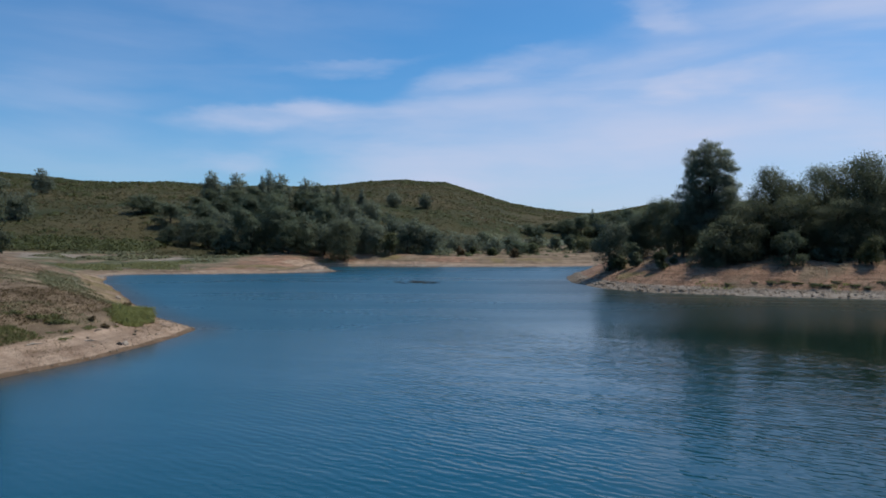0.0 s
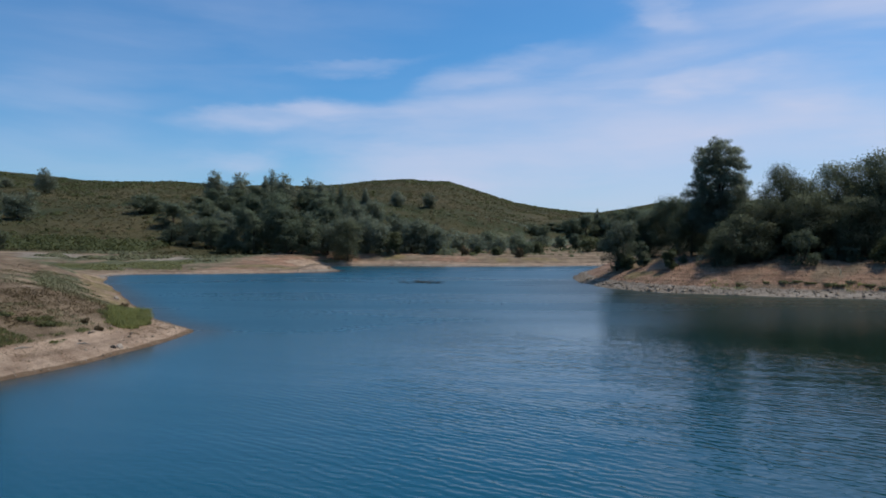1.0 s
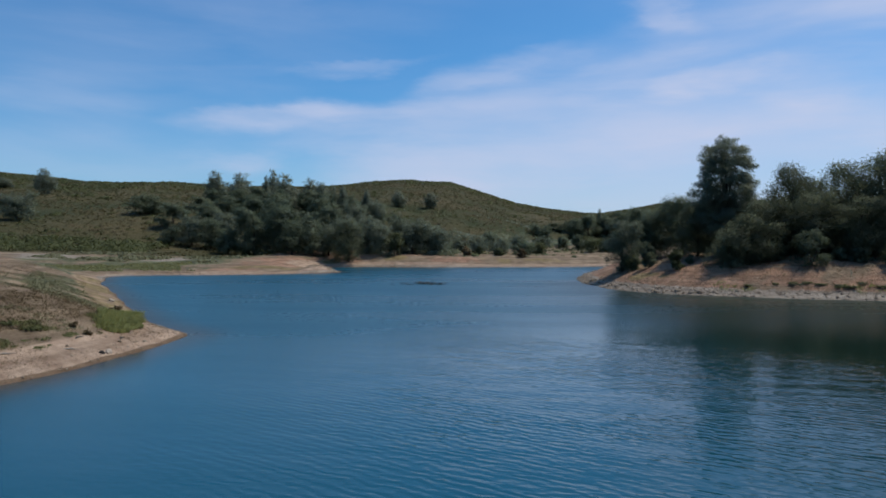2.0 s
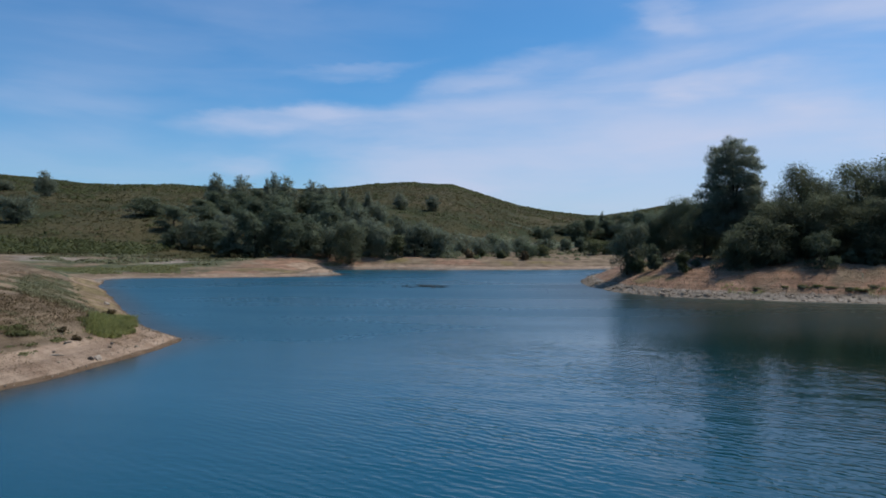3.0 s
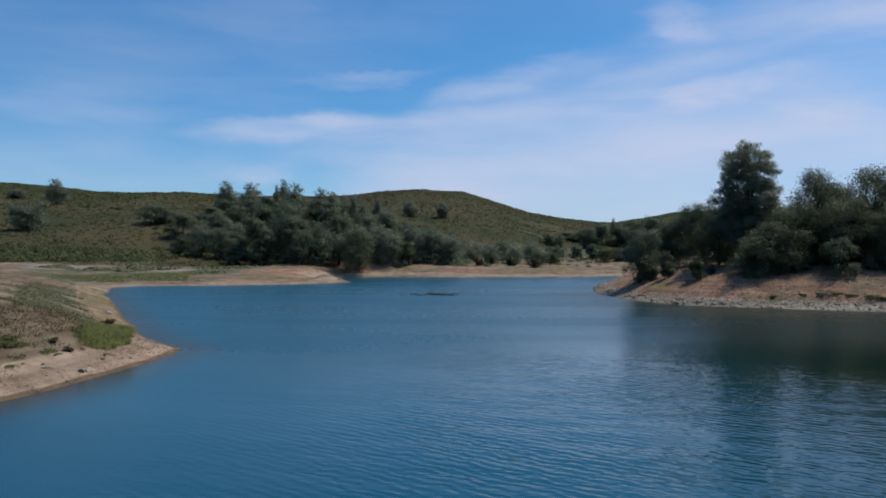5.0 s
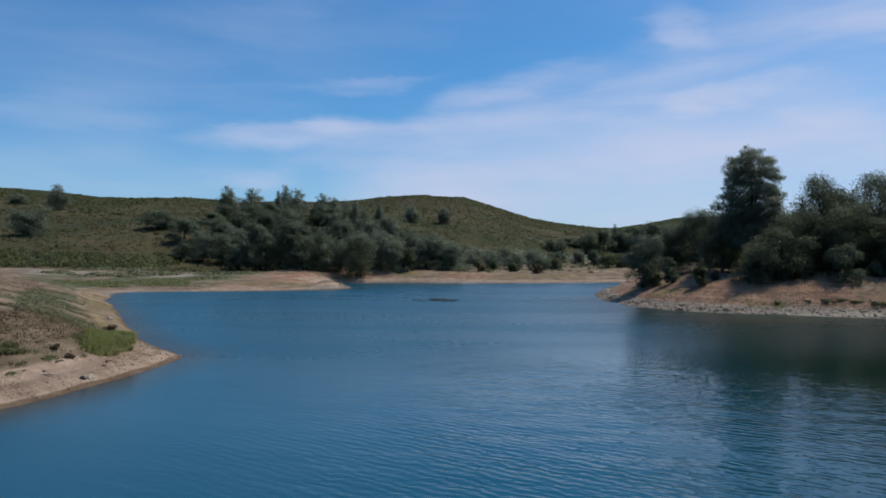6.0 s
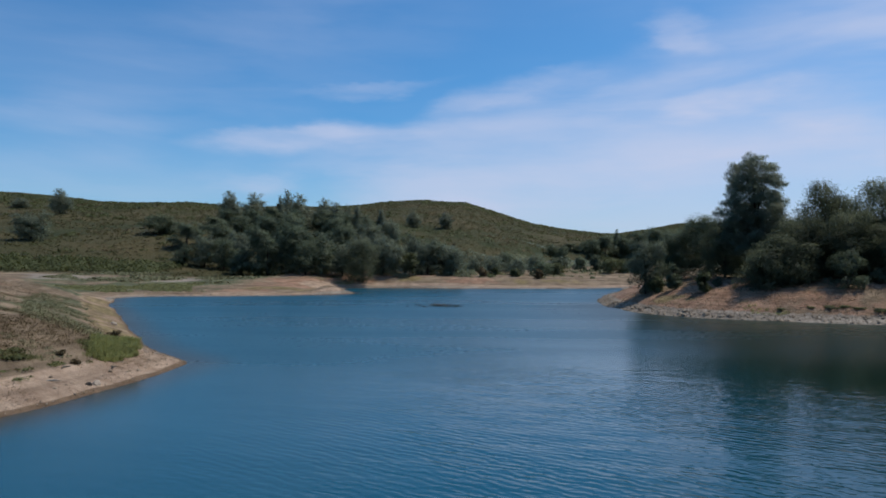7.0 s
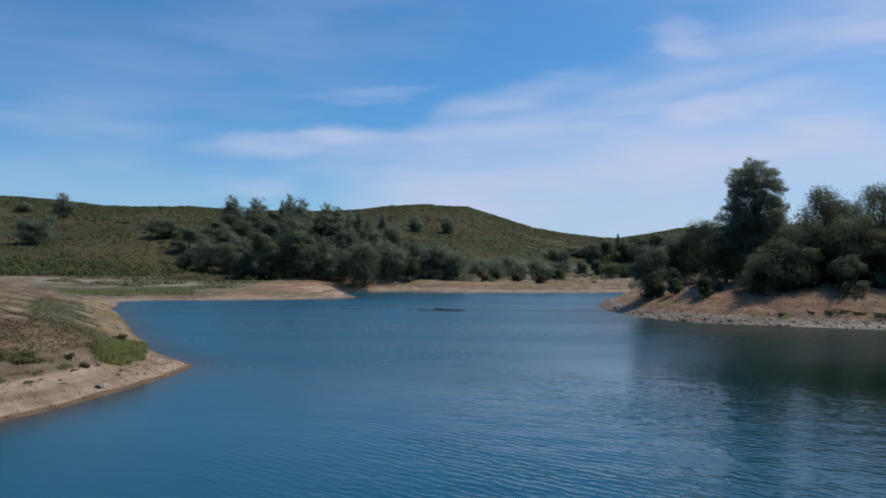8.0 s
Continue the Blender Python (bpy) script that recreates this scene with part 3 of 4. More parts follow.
def build_water():
    xs, ys = spaced((-160, -70, 5), (-70, 60, 0.8), (60, 191, 5)), spaced((-175, 20, 5), (20, 120, 0.8), (120, 236, 1.6))
    gx, gy = [g.ravel() for g in np.meshgrid(xs, ys)]
    nx, ny = len(xs), len(ys)
    i = (np.arange(ny - 1)[:, None] * nx + np.arange(nx - 1)[None, :]).ravel()
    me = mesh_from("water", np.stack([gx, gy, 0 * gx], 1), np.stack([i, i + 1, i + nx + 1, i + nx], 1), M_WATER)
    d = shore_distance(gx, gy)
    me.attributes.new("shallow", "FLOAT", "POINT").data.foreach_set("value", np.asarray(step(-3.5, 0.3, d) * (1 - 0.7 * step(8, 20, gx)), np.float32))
    # dark tree reflection painted into the water colour, following the wooded bank
    me.attributes.new("bank_shade", "FLOAT", "POINT").data.foreach_set("value", np.asarray(0.96 * step(-78, -44, d) * step(2, 19, gx - 0.02 * gy) * step(-10, 22, gy) * step(130, 112, gy), np.float32))
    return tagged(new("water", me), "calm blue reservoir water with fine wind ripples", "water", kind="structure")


build_water()


# ---------------------------------------------------------------- plants
def part(name, me, parent, label=""):
    ob = new(name, me)
    ob.parent = parent
    return tagged(ob, label)


def tube(points, radii, sides=7):
    """Vertices and quads of a tapered tube along points."""
    verts, faces = [], []
    pts = [Vector(p) for p in points]
    for i, (p, r) in enumerate(zip(pts, radii)):
        way = (pts[min(i + 1, len(pts) - 1)] - pts[max(i - 1, 0)]).normalized()
        side = way.orthogonal().normalized()
        other = way.cross(side)
        for k in range(sides):
            a = 2 * math.pi * k / sides
            verts.append(p + r * (math.cos(a) * side + math.sin(a) * other))
    for i in range(len(pts) - 1):
        for k in range(sides):
            faces.append((i * sides + k, i * sides + (k + 1) % sides, (i + 1) * sides + (k + 1) % sides, (i + 1) * sides + k))
    return verts, faces


def leaf_cloud(lobes, count, size, rng, shell=0.55, spray=(0.19, 0.36)):
    """Small leaf quads round lobes (x, y, z, rx, ry, rz), most of them near each lobe's skin."""
    lobes = np.array(lobes, float)
    area = (lobes[:, 3] * lobes[:, 5] + lobes[:, 4] * lobes[:, 5] + lobes[:, 3] * lobes[:, 4])
    # sprays of leaves stand out unevenly from each lobe
    sprays = max(count // 60, 5 * len(lobes))
    pick = rng.choice(len(lobes), sprays, p=area / area.sum())
    out = rng.normal(size=(sprays, 3))
    out /= np.linalg.norm(out, axis=1)[:, None]
    reach = shell + (1.0 - shell) * rng.random(sprays) ** 0.7
    heart = lobes[pick, :3] + out * lobes[pick, 3:] * reach[:, None]
    girth = lobes[pick, 3:] * rng.uniform(*spray, (sprays, 1)) * rng.uniform(0.7, 1.3, (sprays, 3))
    own = rng.choice(sprays, count, p=girth[:, 0] ** 2 / (girth[:, 0] ** 2).sum())
    centre = heart[own] + np.clip(rng.normal(size=(count, 3)), -1.7, 1.7) * girth[own]
    way = (centre - lobes[pick[own], :3]) / lobes[pick[own], 3:]
    way /= np.linalg.norm(way, axis=1)[:, None] + 1e-6
    normal = way * 0.8 + rng.normal(size=(count, 3)) * 0.55
    normal /= np.linalg.norm(normal, axis=1)[:, None]
    side = np.cross(normal, rng.normal(size=(count, 3)))
    side /= np.linalg.norm(side, axis=1)[:, None]
    other = np.cross(normal, side)
    s = size * (0.55 + 0.9 * rng.random(count))[:, None]
    fold = normal * s * 0.25
    quads = np.stack([centre - side * s - fold, centre - other * s * 0.55 + fold, centre + side * s - fold, centre + other * s * 0.55 + fold], 1)
    soft = way * 0.9 + 0.35 * normal
    soft[:, 2] += 0.55
    soft = np.repeat(soft / np.linalg.norm(soft, axis=1)[:, None], 4, 0)
    return quads.reshape(-1, 3), np.arange(4 * count).reshape(-1, 4), soft


def oak_lobes(rng, h, w, low=0.12, n=16):
    """A broad uneven crown down to low * h."""
    lobes = []
    for i in range(n):
        a = rng.uniform(0, 2 * math.pi)
        f = low + (0.93 - low) * (i + rng.random()) / n
        spread = math.sqrt(max(0.05, 1 - ((f - 0.42) / 0.62) ** 2))
        k = rng.uniform(0.3, 0.92)
        r = w * 0.5 * spread * k
        s = w * rng.uniform(0.15, 0.27) * (1.15 - 0.45 * k)
        lobes.append((r * math.cos(a), r * math.sin(a), min(f * h, h - s * 0.75), s, s, s * rng.uniform(0.65, 0.9)))
    lobes.append((0, 0, h * 0.5, w * 0.3, w * 0.3, h * 0.3))
    return lobes


def pine_lobes(rng, h, w, low=0.30, n=34, peak=0.35):
    """A tall oval crown of many separate boughs; peak: how narrow the tip is."""
    lobes = []
    for i in range(n):
        a = 2.4 * i + rng.uniform(-0.4, 0.4)
        f = low + (0.97 - low) * (i + 0.5) / n
        k = (f - low) / (1 - low)
        reach = w * 0.5 * (1 - (1 - peak) * k ** 2.2) * (0.75 + 0.25 * min(1, k * 5))
        r = reach * rng.uniform(0.35, 0.85)
        s = w * rng.uniform(0.11, 0.18) * (1 - 0.35 * k)
        lobes.append((r * math.cos(a), r * math.sin(a), min(f * h, h - s * 0.6), s * 1.15, s * 1.15, s * 0.75))
    # foliage close round the stem, narrowing to the tip
    for f in np.linspace(low + 0.05, 0.97, 9):
        k = (f - low) / (1 - low)
        s = w * 0.5 * (1 - (1 - peak) * k ** 1.6) * 0.55
        lobes.append((0, 0, min(f * h, h - s * 0.5), s, s, max(s, h * 0.06)))
    return lobes


def wood(rng, h, w, lobes, lean=0.0, radius=None, fork=0.35, limbs=6, sides=8):
    """Trunk and limbs that reach into the crown's lobes."""
    radius = radius or h * 0.022
    sway = [(lean * f * h + 0.02 * h * math.sin(3 * f + 1), 0.015 * h * math.sin(4 * f), f * h) for f in (-0.03, 0.08, fork, 0.6, 0.85)]
    trunk = mesh_from("trunk", *tube(sway, [radius * k for k in (1.5, 1.05, 0.8, 0.45, 0.15)], sides), M_BARK, True)
    arms = []
    for k in rng.choice(len(lobes), min(limbs, len(lobes)), replace=False):
        tip = Vector(lobes[k][:3])
        f = min(max(tip.z / h * 0.6, fork * 0.7), 0.75)
        i = next(j for j in range(4) if sway[j + 1][2] >= f * h)
        a, b = Vector(sway[i]), Vector(sway[i + 1])
        start = a.lerp(b, (f * h - a.z) / (b.z - a.z))
        mid = start.lerp(tip, 0.5) + Vector((0, 0, 0.04 * h))
        arms.append(mesh_from("limb", *tube([start, mid, tip], [radius * 0.45, radius * 0.28, radius * 0.08], 6), M_BARK, True))
    return trunk, arms


def tree(name, label, kind, h, w, leaves, count, leaf, seed, low=0.12, lobes_n=16, lean=0.0, peak=0.35, limbs=6, lobes=None, shell=0.55, category="tree", spray=(0.19, 0.36)):
    """A tree at the origin: an Empty with trunk, limbs and crown."""
    rng = np.random.default_rng(seed)
    if lobes is None:
        lobes = oak_lobes(rng, h, w, low, lobes_n) if kind == "oak" else pine_lobes(rng, h, w, low, lobes_n, peak)
    root = new(name)
    root.empty_display_size = 0.5
    tagged(root, label, category)
    trunk, arms = wood(rng, h, w, lobes, lean, limbs=limbs)
    part("trunk", trunk, root)
    for me in arms:
        part("limb", me, root)
    v, f, soft = leaf_cloud(lobes, count, leaf, rng, shell, spray=spray)
    part("crown", mesh_from("crown", v, f, leaves, normals=soft), root)
    return root


def shrub(name, label, h, w, leaves, count, leaf, seed, category="shrub", n=15):
    """A low bush: several stems and a crown down to the ground."""
    rng = np.random.default_rng(seed)
    lobes = []
    for i in range(n):
        a, k = rng.uniform(0, 2 * math.pi), rng.uniform(0.1, 0.8)
        r, s = w * 0.5 * k, w * rng.uniform(0.15, 0.28) * (1.15 - 0.4 * k)
        z = rng.uniform(0.15, 0.95) * h * (1 - 0.5 * (2 * r / w) ** 2)
        lobes.append((r * math.cos(a), r * math.sin(a), min(max(z, s * 0.5), h - s * 0.6), s, s, min(s * 0.85, h * 0.4)))
    root = new(name)
    root.empty_display_size = 0.3
    tagged(root, label, category)
    for k in range(4):
        tip = lobes[k]
        verts, faces = tube([(0.05 * k, 0, -0.1), (tip[0] * 0.4, tip[1] * 0.4, tip[2] * 0.5), tip[:3]], [0.03 * h * 0.5, 0.02 * h * 0.5, 0.006 * h], 5)
        part("stem", mesh_from("stem", verts, faces, M_BARK, True), root)
    v, f, soft = leaf_cloud(lobes, count, leaf, rng, 0.5)
    keep = v.reshape(-1, 4, 3)[:, :, 2].min(1) > -0.05
    v, soft = v.reshape(-1, 4, 3)[keep].reshape(-1, 3), soft.reshape(-1, 4, 3)[keep].reshape(-1, 3)
    part("crown", mesh_from("crown", v, np.arange(len(v)).reshape(-1, 4), leaves, normals=soft), root)
    return root


def place(ob, x, y, turn=0.0, scale=1.0, sink=0.12, tall=1.0):
    ob.matrix_basis = spot(x, y, turn, scale, sink, tall)
    return ob


def spot(x, y, turn=0.0, scale=1.0, sink=0.12, tall=1.0):
    return pose(x, y, ground_z(x, y) - sink, 0, 0, turn) @ Matrix.Diagonal((scale, scale, scale * tall, 1))


def grow(protos, spots, label, group, seed):
    """Stands copies of prototype trees (made 10 m high, 8 m wide) at (x, y, top, width)."""
    rng = random.Random(seed)
    for i, (x, y, top, wide) in enumerate(spots):
        base = ground_z(x, y) - 0.15
        h = max(top - base, 2.0)
        m = pose(x, y, base, 0, 0, rng.uniform(0, 360)) @ Matrix.Diagonal((wide / 8.0, wide / 8.0, h / 10.0, 1))
        ob = copy_thing(protos[i % len(protos)], m)
        tagged(ob, label, group=group)


def retire(protos):
    """Takes the patterns away once their copies stand."""
    for p in protos:
        for o in (*p.children_recursive, p):
            bpy.data.objects.remove(o)


# ---- the east bank
def tall_pine(x, y, top, wide):
    base = ground_z(x, y) - 0.15
    h = top - base
    rng = np.random.default_rng(5)
    lobes = []
    # a domed head, a waist and wider boughs under it
    for f, reach, n, s in ((0.97, 0.08, 4, 0.12), (0.93, 0.20, 7, 0.13), (0.88, 0.28, 9, 0.14), (0.82, 0.32, 9, 0.15), (0.76, 0.33, 9, 0.15), (0.70, 0.33, 9, 0.15),
                           (0.64, 0.36, 9, 0.16), (0.57, 0.40, 10, 0.16), (0.50, 0.39, 10, 0.16), (0.43, 0.35, 9, 0.17), (0.36, 0.31, 8, 0.18), (0.29, 0.27, 7, 0.18)):
        for k in range(n):
            a = 2 * math.pi * (k + rng.random() * 0.7) / n + f * 9
            r = wide * reach * rng.uniform(0.7, 1.15)
            q = wide * s * rng.uniform(0.7, 1.0)
            lobes.append((r * math.cos(a), r * math.sin(a), f * h - q * 0.5 + rng.uniform(-0.3, 0.3), q, q, q * 0.72))
    for f in (0.42, 0.52, 0.62, 0.72, 0.82):
        lobes.append((0, 0, h * f, wide * 0.17, wide * 0.17, h * 0.07))
    lobes.append((wide * 0.46, 0, h * 0.60, wide * 0.10, wide * 0.10, wide * 0.07))
    lobes.append((-wide * 0.36, 0, h * 0.80, wide * 0.12, wide * 0.12, wide * 0.09))
    ob = tree("tall_pine", "tall grey-green foothill pine standing above the bank oaks", "pine", h, wide, M_PINE, 96000, 0.085, 6, lobes=lobes, limbs=8, shell=0.3, spray=(0.15, 0.30))
    place(ob, x, y, 0, 1, 0.15)
    return ob


tall_pine(36.95, 102.3, 20.5, 8.5)

EAST_OAKS = [(38.9, 94.2, 11.4, 8.2), (34.6, 106.0, 12.0, 6.0), (43.5, 97.0, 15.7, 6.6), (49.6, 96.0, 16.1, 8.0), (40.6, 103.5, 12.6, 6.4), (46.3, 99.0, 14.3, 6.2),
             (53.2, 92.5, 17.0, 9.9), (61.0, 90.0, 16.6, 9.9), (43.8, 92.5, 12.2, 7.4), (48.2, 90.0, 11.3, 7.6), (46.0, 112.0, 12.0, 9.0), (53.6, 110.0, 13.5, 9.0),
             (61.7, 106.0, 15.1, 9.4), (40.3, 118.0, 11.9, 9.0), (69, 92, 15.5, 10.0), (78, 88, 15.0, 10.0)]
oaks = [tree("oak_tree", "dark evergreen oak with a dense ragged crown", "oak", 10, 8, M_OAK, 34000, 0.085, s, low=0.11, lobes_n=n, limbs=7) for s, n in ((21, 26), (22, 30), (23, 24), (24, 32))]
# leaf colour chosen to lighten the dark shade in these crowns
edge_oaks = [tree("oak_tree", "grey-green oak", "oak", 10, 8, M_BLUEOAK, 26000, 0.085, 27, low=0.08, lobes_n=26, limbs=7)]
grow(edge_oaks, [(30.7, 114.0, 11.0, 7.0), (34.2, 112.0, 12.7, 7.0), (29.4, 112.5, 9.8, 5.2)], "grey-green oak at the point of the red bank", "oaks at the point", 8)
retire(edge_oaks)
grow(oaks, EAST_OAKS, "dark evergreen oak with a dense ragged crown on the red bank", "oaks on the red bank", 3)
retire(oaks)

base = ground_z(24.3, 108)
rng = np.random.default_rng(31)
willow_lobes = [tuple(np.array(l) + (0.35 * (l[2] / 4 - 1), 0, 0.3, 0, 0, 0)) for l in oak_lobes(rng, 8.9 - base, 5.8, 0.14, 34)]
willow_lobes += [(-0.5, -0.4, 1.4, 1.3, 1.3, 0.9), (0.5, 0.2, 1.2, 1.2, 1.2, 0.9)]
point_tree = tree("willow_tree", "small grey-green tree leaning over the point of the bank", "oak", 9.0 - base, 5.2, M_GREY, 15000, 0.09, 31, limbs=7, lobes=willow_lobes)
place(point_tree, 24.3, 108.0, 0)

EAST_SHRUBS = [(26.9, 103.0, 6.3, 2.1), (28.1, 95.0, 5.2, 2.0), (30.3, 96.5, 4.4, 1.1), (41.2, 87.5, 7.9, 3.9), (49.3, 84.5, 6.8, 3.3), (38.5, 92.0, 5.2, 2.8),
               (44.9, 88.5, 5.2, 2.2), (25.2, 105.5, 4.6, 2.2), (46.5, 87.0, 5.4, 2.2), (53.5, 85.0, 6.2, 3.0), (58, 84, 6.5, 3.4)]
for i, (x, y, top, wide) in enumerate(EAST_SHRUBS):
    h = max(top - ground_z(x, y), 0.9)
    bush = shrub("bank_shrub", "grey-green leafy shrub on the dry red bank", h, wide, (M_BLUEOAK, M_OLIVE, M_BLUEOAK)[i % 3], int(900 + 900 * h), 0.09, 50 + i, n=26 if h > 3 else 15)
    tagged(bush, group="shrubs on the red bank")
    place(bush, x, y, 31 * i)

# ---- the west mound
h = 12.6 - ground_z(-39, 62)
place(tree("oak_tree", "dark evergreen oak on the dry grassy mound", "oak", h, 5.6, M_OAK, 8000, 0.15, 61, low=0.1, lobes_n=20), -39.3, 62, 20)

for x, y, top, wide, seed in ((34.0, 91.6, 7.6, 6.4, 171), (37.0, 92.0, 9.4, 6.4, 172), (35.4, 93.6, 8.6, 4.6, 173)):
    bough_oak = tree("oak_tree", "dense dark oak with boughs down to the red bank", "oak", top - ground_z(x, y), wide, M_OAK, 18000, 0.085, seed, low=0.0, lobes_n=30)
    tagged(bough_oak, group="low oaks on the red bank")
    place(bough_oak, x, y, 15 + seed, sink=0.3)
for i, (x, y, hh, wide) in enumerate(((-19.85, 41.6, 0.26, 0.6), (-18.95, 41.3, 0.2, 0.4), (-24.5, 56.5, 0.4, 1.0))):
    ob = shrub("dry_shrub", "small brown dry shrub in the grass of the mound", hh, wide, M_BROWN, 500, 0.06, 180 + i, n=6)
    tagged(ob, group="small shrubs on the mound")
    place(ob, x, y, 70 * i, sink=0.03)
mound = random.Random(12)
LOW_BUSHES = [(-20.0, 38.3), (-20.7, 39.2), (-21.4, 40.1), (-19.5, 37.4), (-21.7, 39.0), (-22.6, 38.2), (-19.5, 40.6), (-19.0, 42.2), (-20.4, 36.6)]
for i, (x, y) in enumerate(LOW_BUSHES):
    ob = shrub("low_bush", "low grey-green bush in the dry grass of the mound", mound.uniform(0.16, 0.26), mound.uniform(1.1, 2.0), M_GREENPATCH, 1800, 0.05, 190 + i, n=12)
    tagged(ob, group="low bushes on the mound")
    place(ob, x, y, 40 * i, sink=0.05)

# ---- far shore and hills
far_oaks = [tree("oak_tree", "grey-green oak", "oak", 10, 8, M_BLUEOAK, 6800, 0.175, s, low=0.05, lobes_n=n, limbs=4) for s, n in ((71, 14), (72, 18), (73, 16))]
far_grey = [tree("grey_oak", "grey-green tree", "oak", 10, 8, M_GREY, 6800, 0.17, s, low=0.05, lobes_n=n, limbs=4) for s, n in ((81, 16), (82, 20))]
far_olive = [tree("willow_tree", "light olive-green tree", "oak", 10, 8, M_OLIVE, 2500, 0.28, 83, low=0.02, lobes_n=14, limbs=3)]
far_pines = [tree("pine_tree", "dark pine", "pine", 10, 8, M_PINE, 6500, 0.19, s, low=0.22, lobes_n=n, peak=p, limbs=4, spray=(0.26, 0.46)) for s, n, p in ((91, 28, 0.34), (92, 32, 0.16), (93, 26, 0.24))]
FAR_OAKS = [(-104, 255, 23.2, 14.1), (-87, 235, 18.7, 10.8), (-79, 213, 11.8, 7.9), (-68, 213, 13.4, 9.4), (-57, 208, 16.3, 10.7), (-53, 204, 13.0, 9.0),
            (-56, 240, 22.1, 11.0), (-45, 207, 16.3, 11.5), (-38, 204, 15.1, 9.9), (-42, 200, 12.2, 8.0), (-43, 250, 21.9, 9.6)]
FAR_OAKS_FILL = [(-94, 296, 28.5, 11), (-82, 288, 27.5, 11), (-72, 280, 27.5, 10), (-62, 275, 27.0, 11), (-53, 280, 26.5, 11), (-45, 278, 25.5, 10), (-37, 285, 25.5, 9),
                 (-78, 262, 23.0, 10), (-66, 250, 21.5, 10), (-52, 225, 18.5, 10), (-47, 215, 16.8, 10), (-36, 230, 18.0, 10), (-80, 248, 20.5, 10)]
FAR_OAKS_HIGH = [(-69, 260, 23.5, 10.0), (-90, 270, 23.2, 10.3), (-61, 207, 10.8, 7.5), (56, 330, 17.5, 10.1), (63, 335, 19.7, 10.3), (71, 340, 20.5, 10.4),
                 (76, 330, 21.0, 10.6), (80, 320, 21.5, 10.3), (39, 330, 15.7, 7.6), (42, 320, 14.2, 6.4),
                 (49, 346, 16.2, 8.8), (54, 344, 17.0, 9.0), (60, 342, 17.8, 9.2), (66, 344, 18.6, 9.4), (72, 342, 19.2, 9.4), (84, 346, 22.0, 10.2), (90, 342, 22.0, 10.4), (78, 338, 19.0, 9.0), (86, 336, 19.4, 9.4)]
# first two: lighter grey leaves put distance haze into their colour
FAR_GREY = [(-30, 215, 15.9, 9.9), (-23, 212, 15.3, 9.7), (-74, 215, 15.9, 9.1), (-67, 225, 16.8, 9.5), (-33, 205, 13.4, 8.6), (-19, 207, 12.7, 9.5), (-15, 230, 16.7, 9.7), (-10, 212, 13.2, 9.7),
            (-6, 214, 13.8, 9.8), (-3, 209, 11.2, 7.2), (-33, 260, 22.5, 10.0), (-26, 270, 22.8, 9.3), (-133, 230, 23.6, 12.5)]
FAR_PINES = [(-97, 310, 36.5, 7.1), (-84, 300, 34.6, 7.8), (-71, 290, 32.9, 3.6), (-71, 300, 35.9, 4.1), (-63, 285, 32.7, 7.9), (-54, 290, 31.8, 6.2),
             (-49, 285, 29.6, 5.5), (-45, 290, 28.9, 3.6), (-41, 290, 28.9, 3.6), (-22, 330, 29.6, 5.6), (-8, 330, 29.1, 4.6), (-33, 300, 28.6, 3.2),
             (-163, 300, 36.5, 6.6), (-204, 340, 36.6, 7.0), (77, 380, 24.3, 2.6)]
grow(far_oaks, FAR_OAKS + FAR_OAKS_FILL + FAR_OAKS_HIGH, "grey-green oak in the dense wood across the water", "oaks across the water", 4)
grow(far_grey, FAR_GREY, "grey-green rounded tree in the wood across the water", "grey trees across the water", 5)
grow(far_olive, [(-15, 206, 9.5, 6.3)], "light olive-green tree at the wood's edge", "trees at the wood's edge", 6)
grow(far_pines, [(x, y, top + 0.4, wide * 1.62) for x, y, top, wide in FAR_PINES], "dark pine rising above the hillside wood", "pines on the hillside", 7)
retire(far_oaks + far_grey + far_olive + far_pines)

VALLEY = [(21, 216, 7.2, 8.4, M_BLUEOAK), (15, 219, 7.6, 7.4, M_GREY), (26.5, 222, 6.6, 6.2, M_OLIVE), (35.2, 231, 8.9, 4.8, M_BLUEOAK), (39.9, 231, 8.7, 4.3, M_BLUEOAK),
          (43, 226, 7.6, 6.8, M_OLIVE), (47.5, 228, 7.4, 6.2, M_OLIVE), (9, 223, 8.2, 7.4, M_GREY), (3.5, 228, 9.2, 7.4, M_GREY), (13, 233, 9.6, 8.4, M_BLUEOAK), (22, 238, 9.2, 8.4, M_GREY),
          (30, 242, 8.8, 6.6, M_GREY), (14, 208, 4.8, 2.6, M_OLIVE), (20, 206, 4.6, 2.2, M_BROWN), (5, 209, 5.0, 2.6, M_BROWN), (8.5, 211, 5.2, 2.0, M_OLIVE), (53, 236, 8.0, 6.0, M_OLIVE)]
for i, (x, y, top, wide, leaves) in enumerate(VALLEY):
    hh = max(top - ground_z(x, y), 1.2)
    ob = shrub("valley_bush", "brown dry bush on the flat behind the far bank" if leaves is M_BROWN else "rounded grey-green bush on the dry flat behind the far bank", hh, wide, leaves, 3000, 0.17, 120 + i, n=22)
    tagged(ob, group="bushes behind the far bank")
    place(ob, x, y, 40 * i)

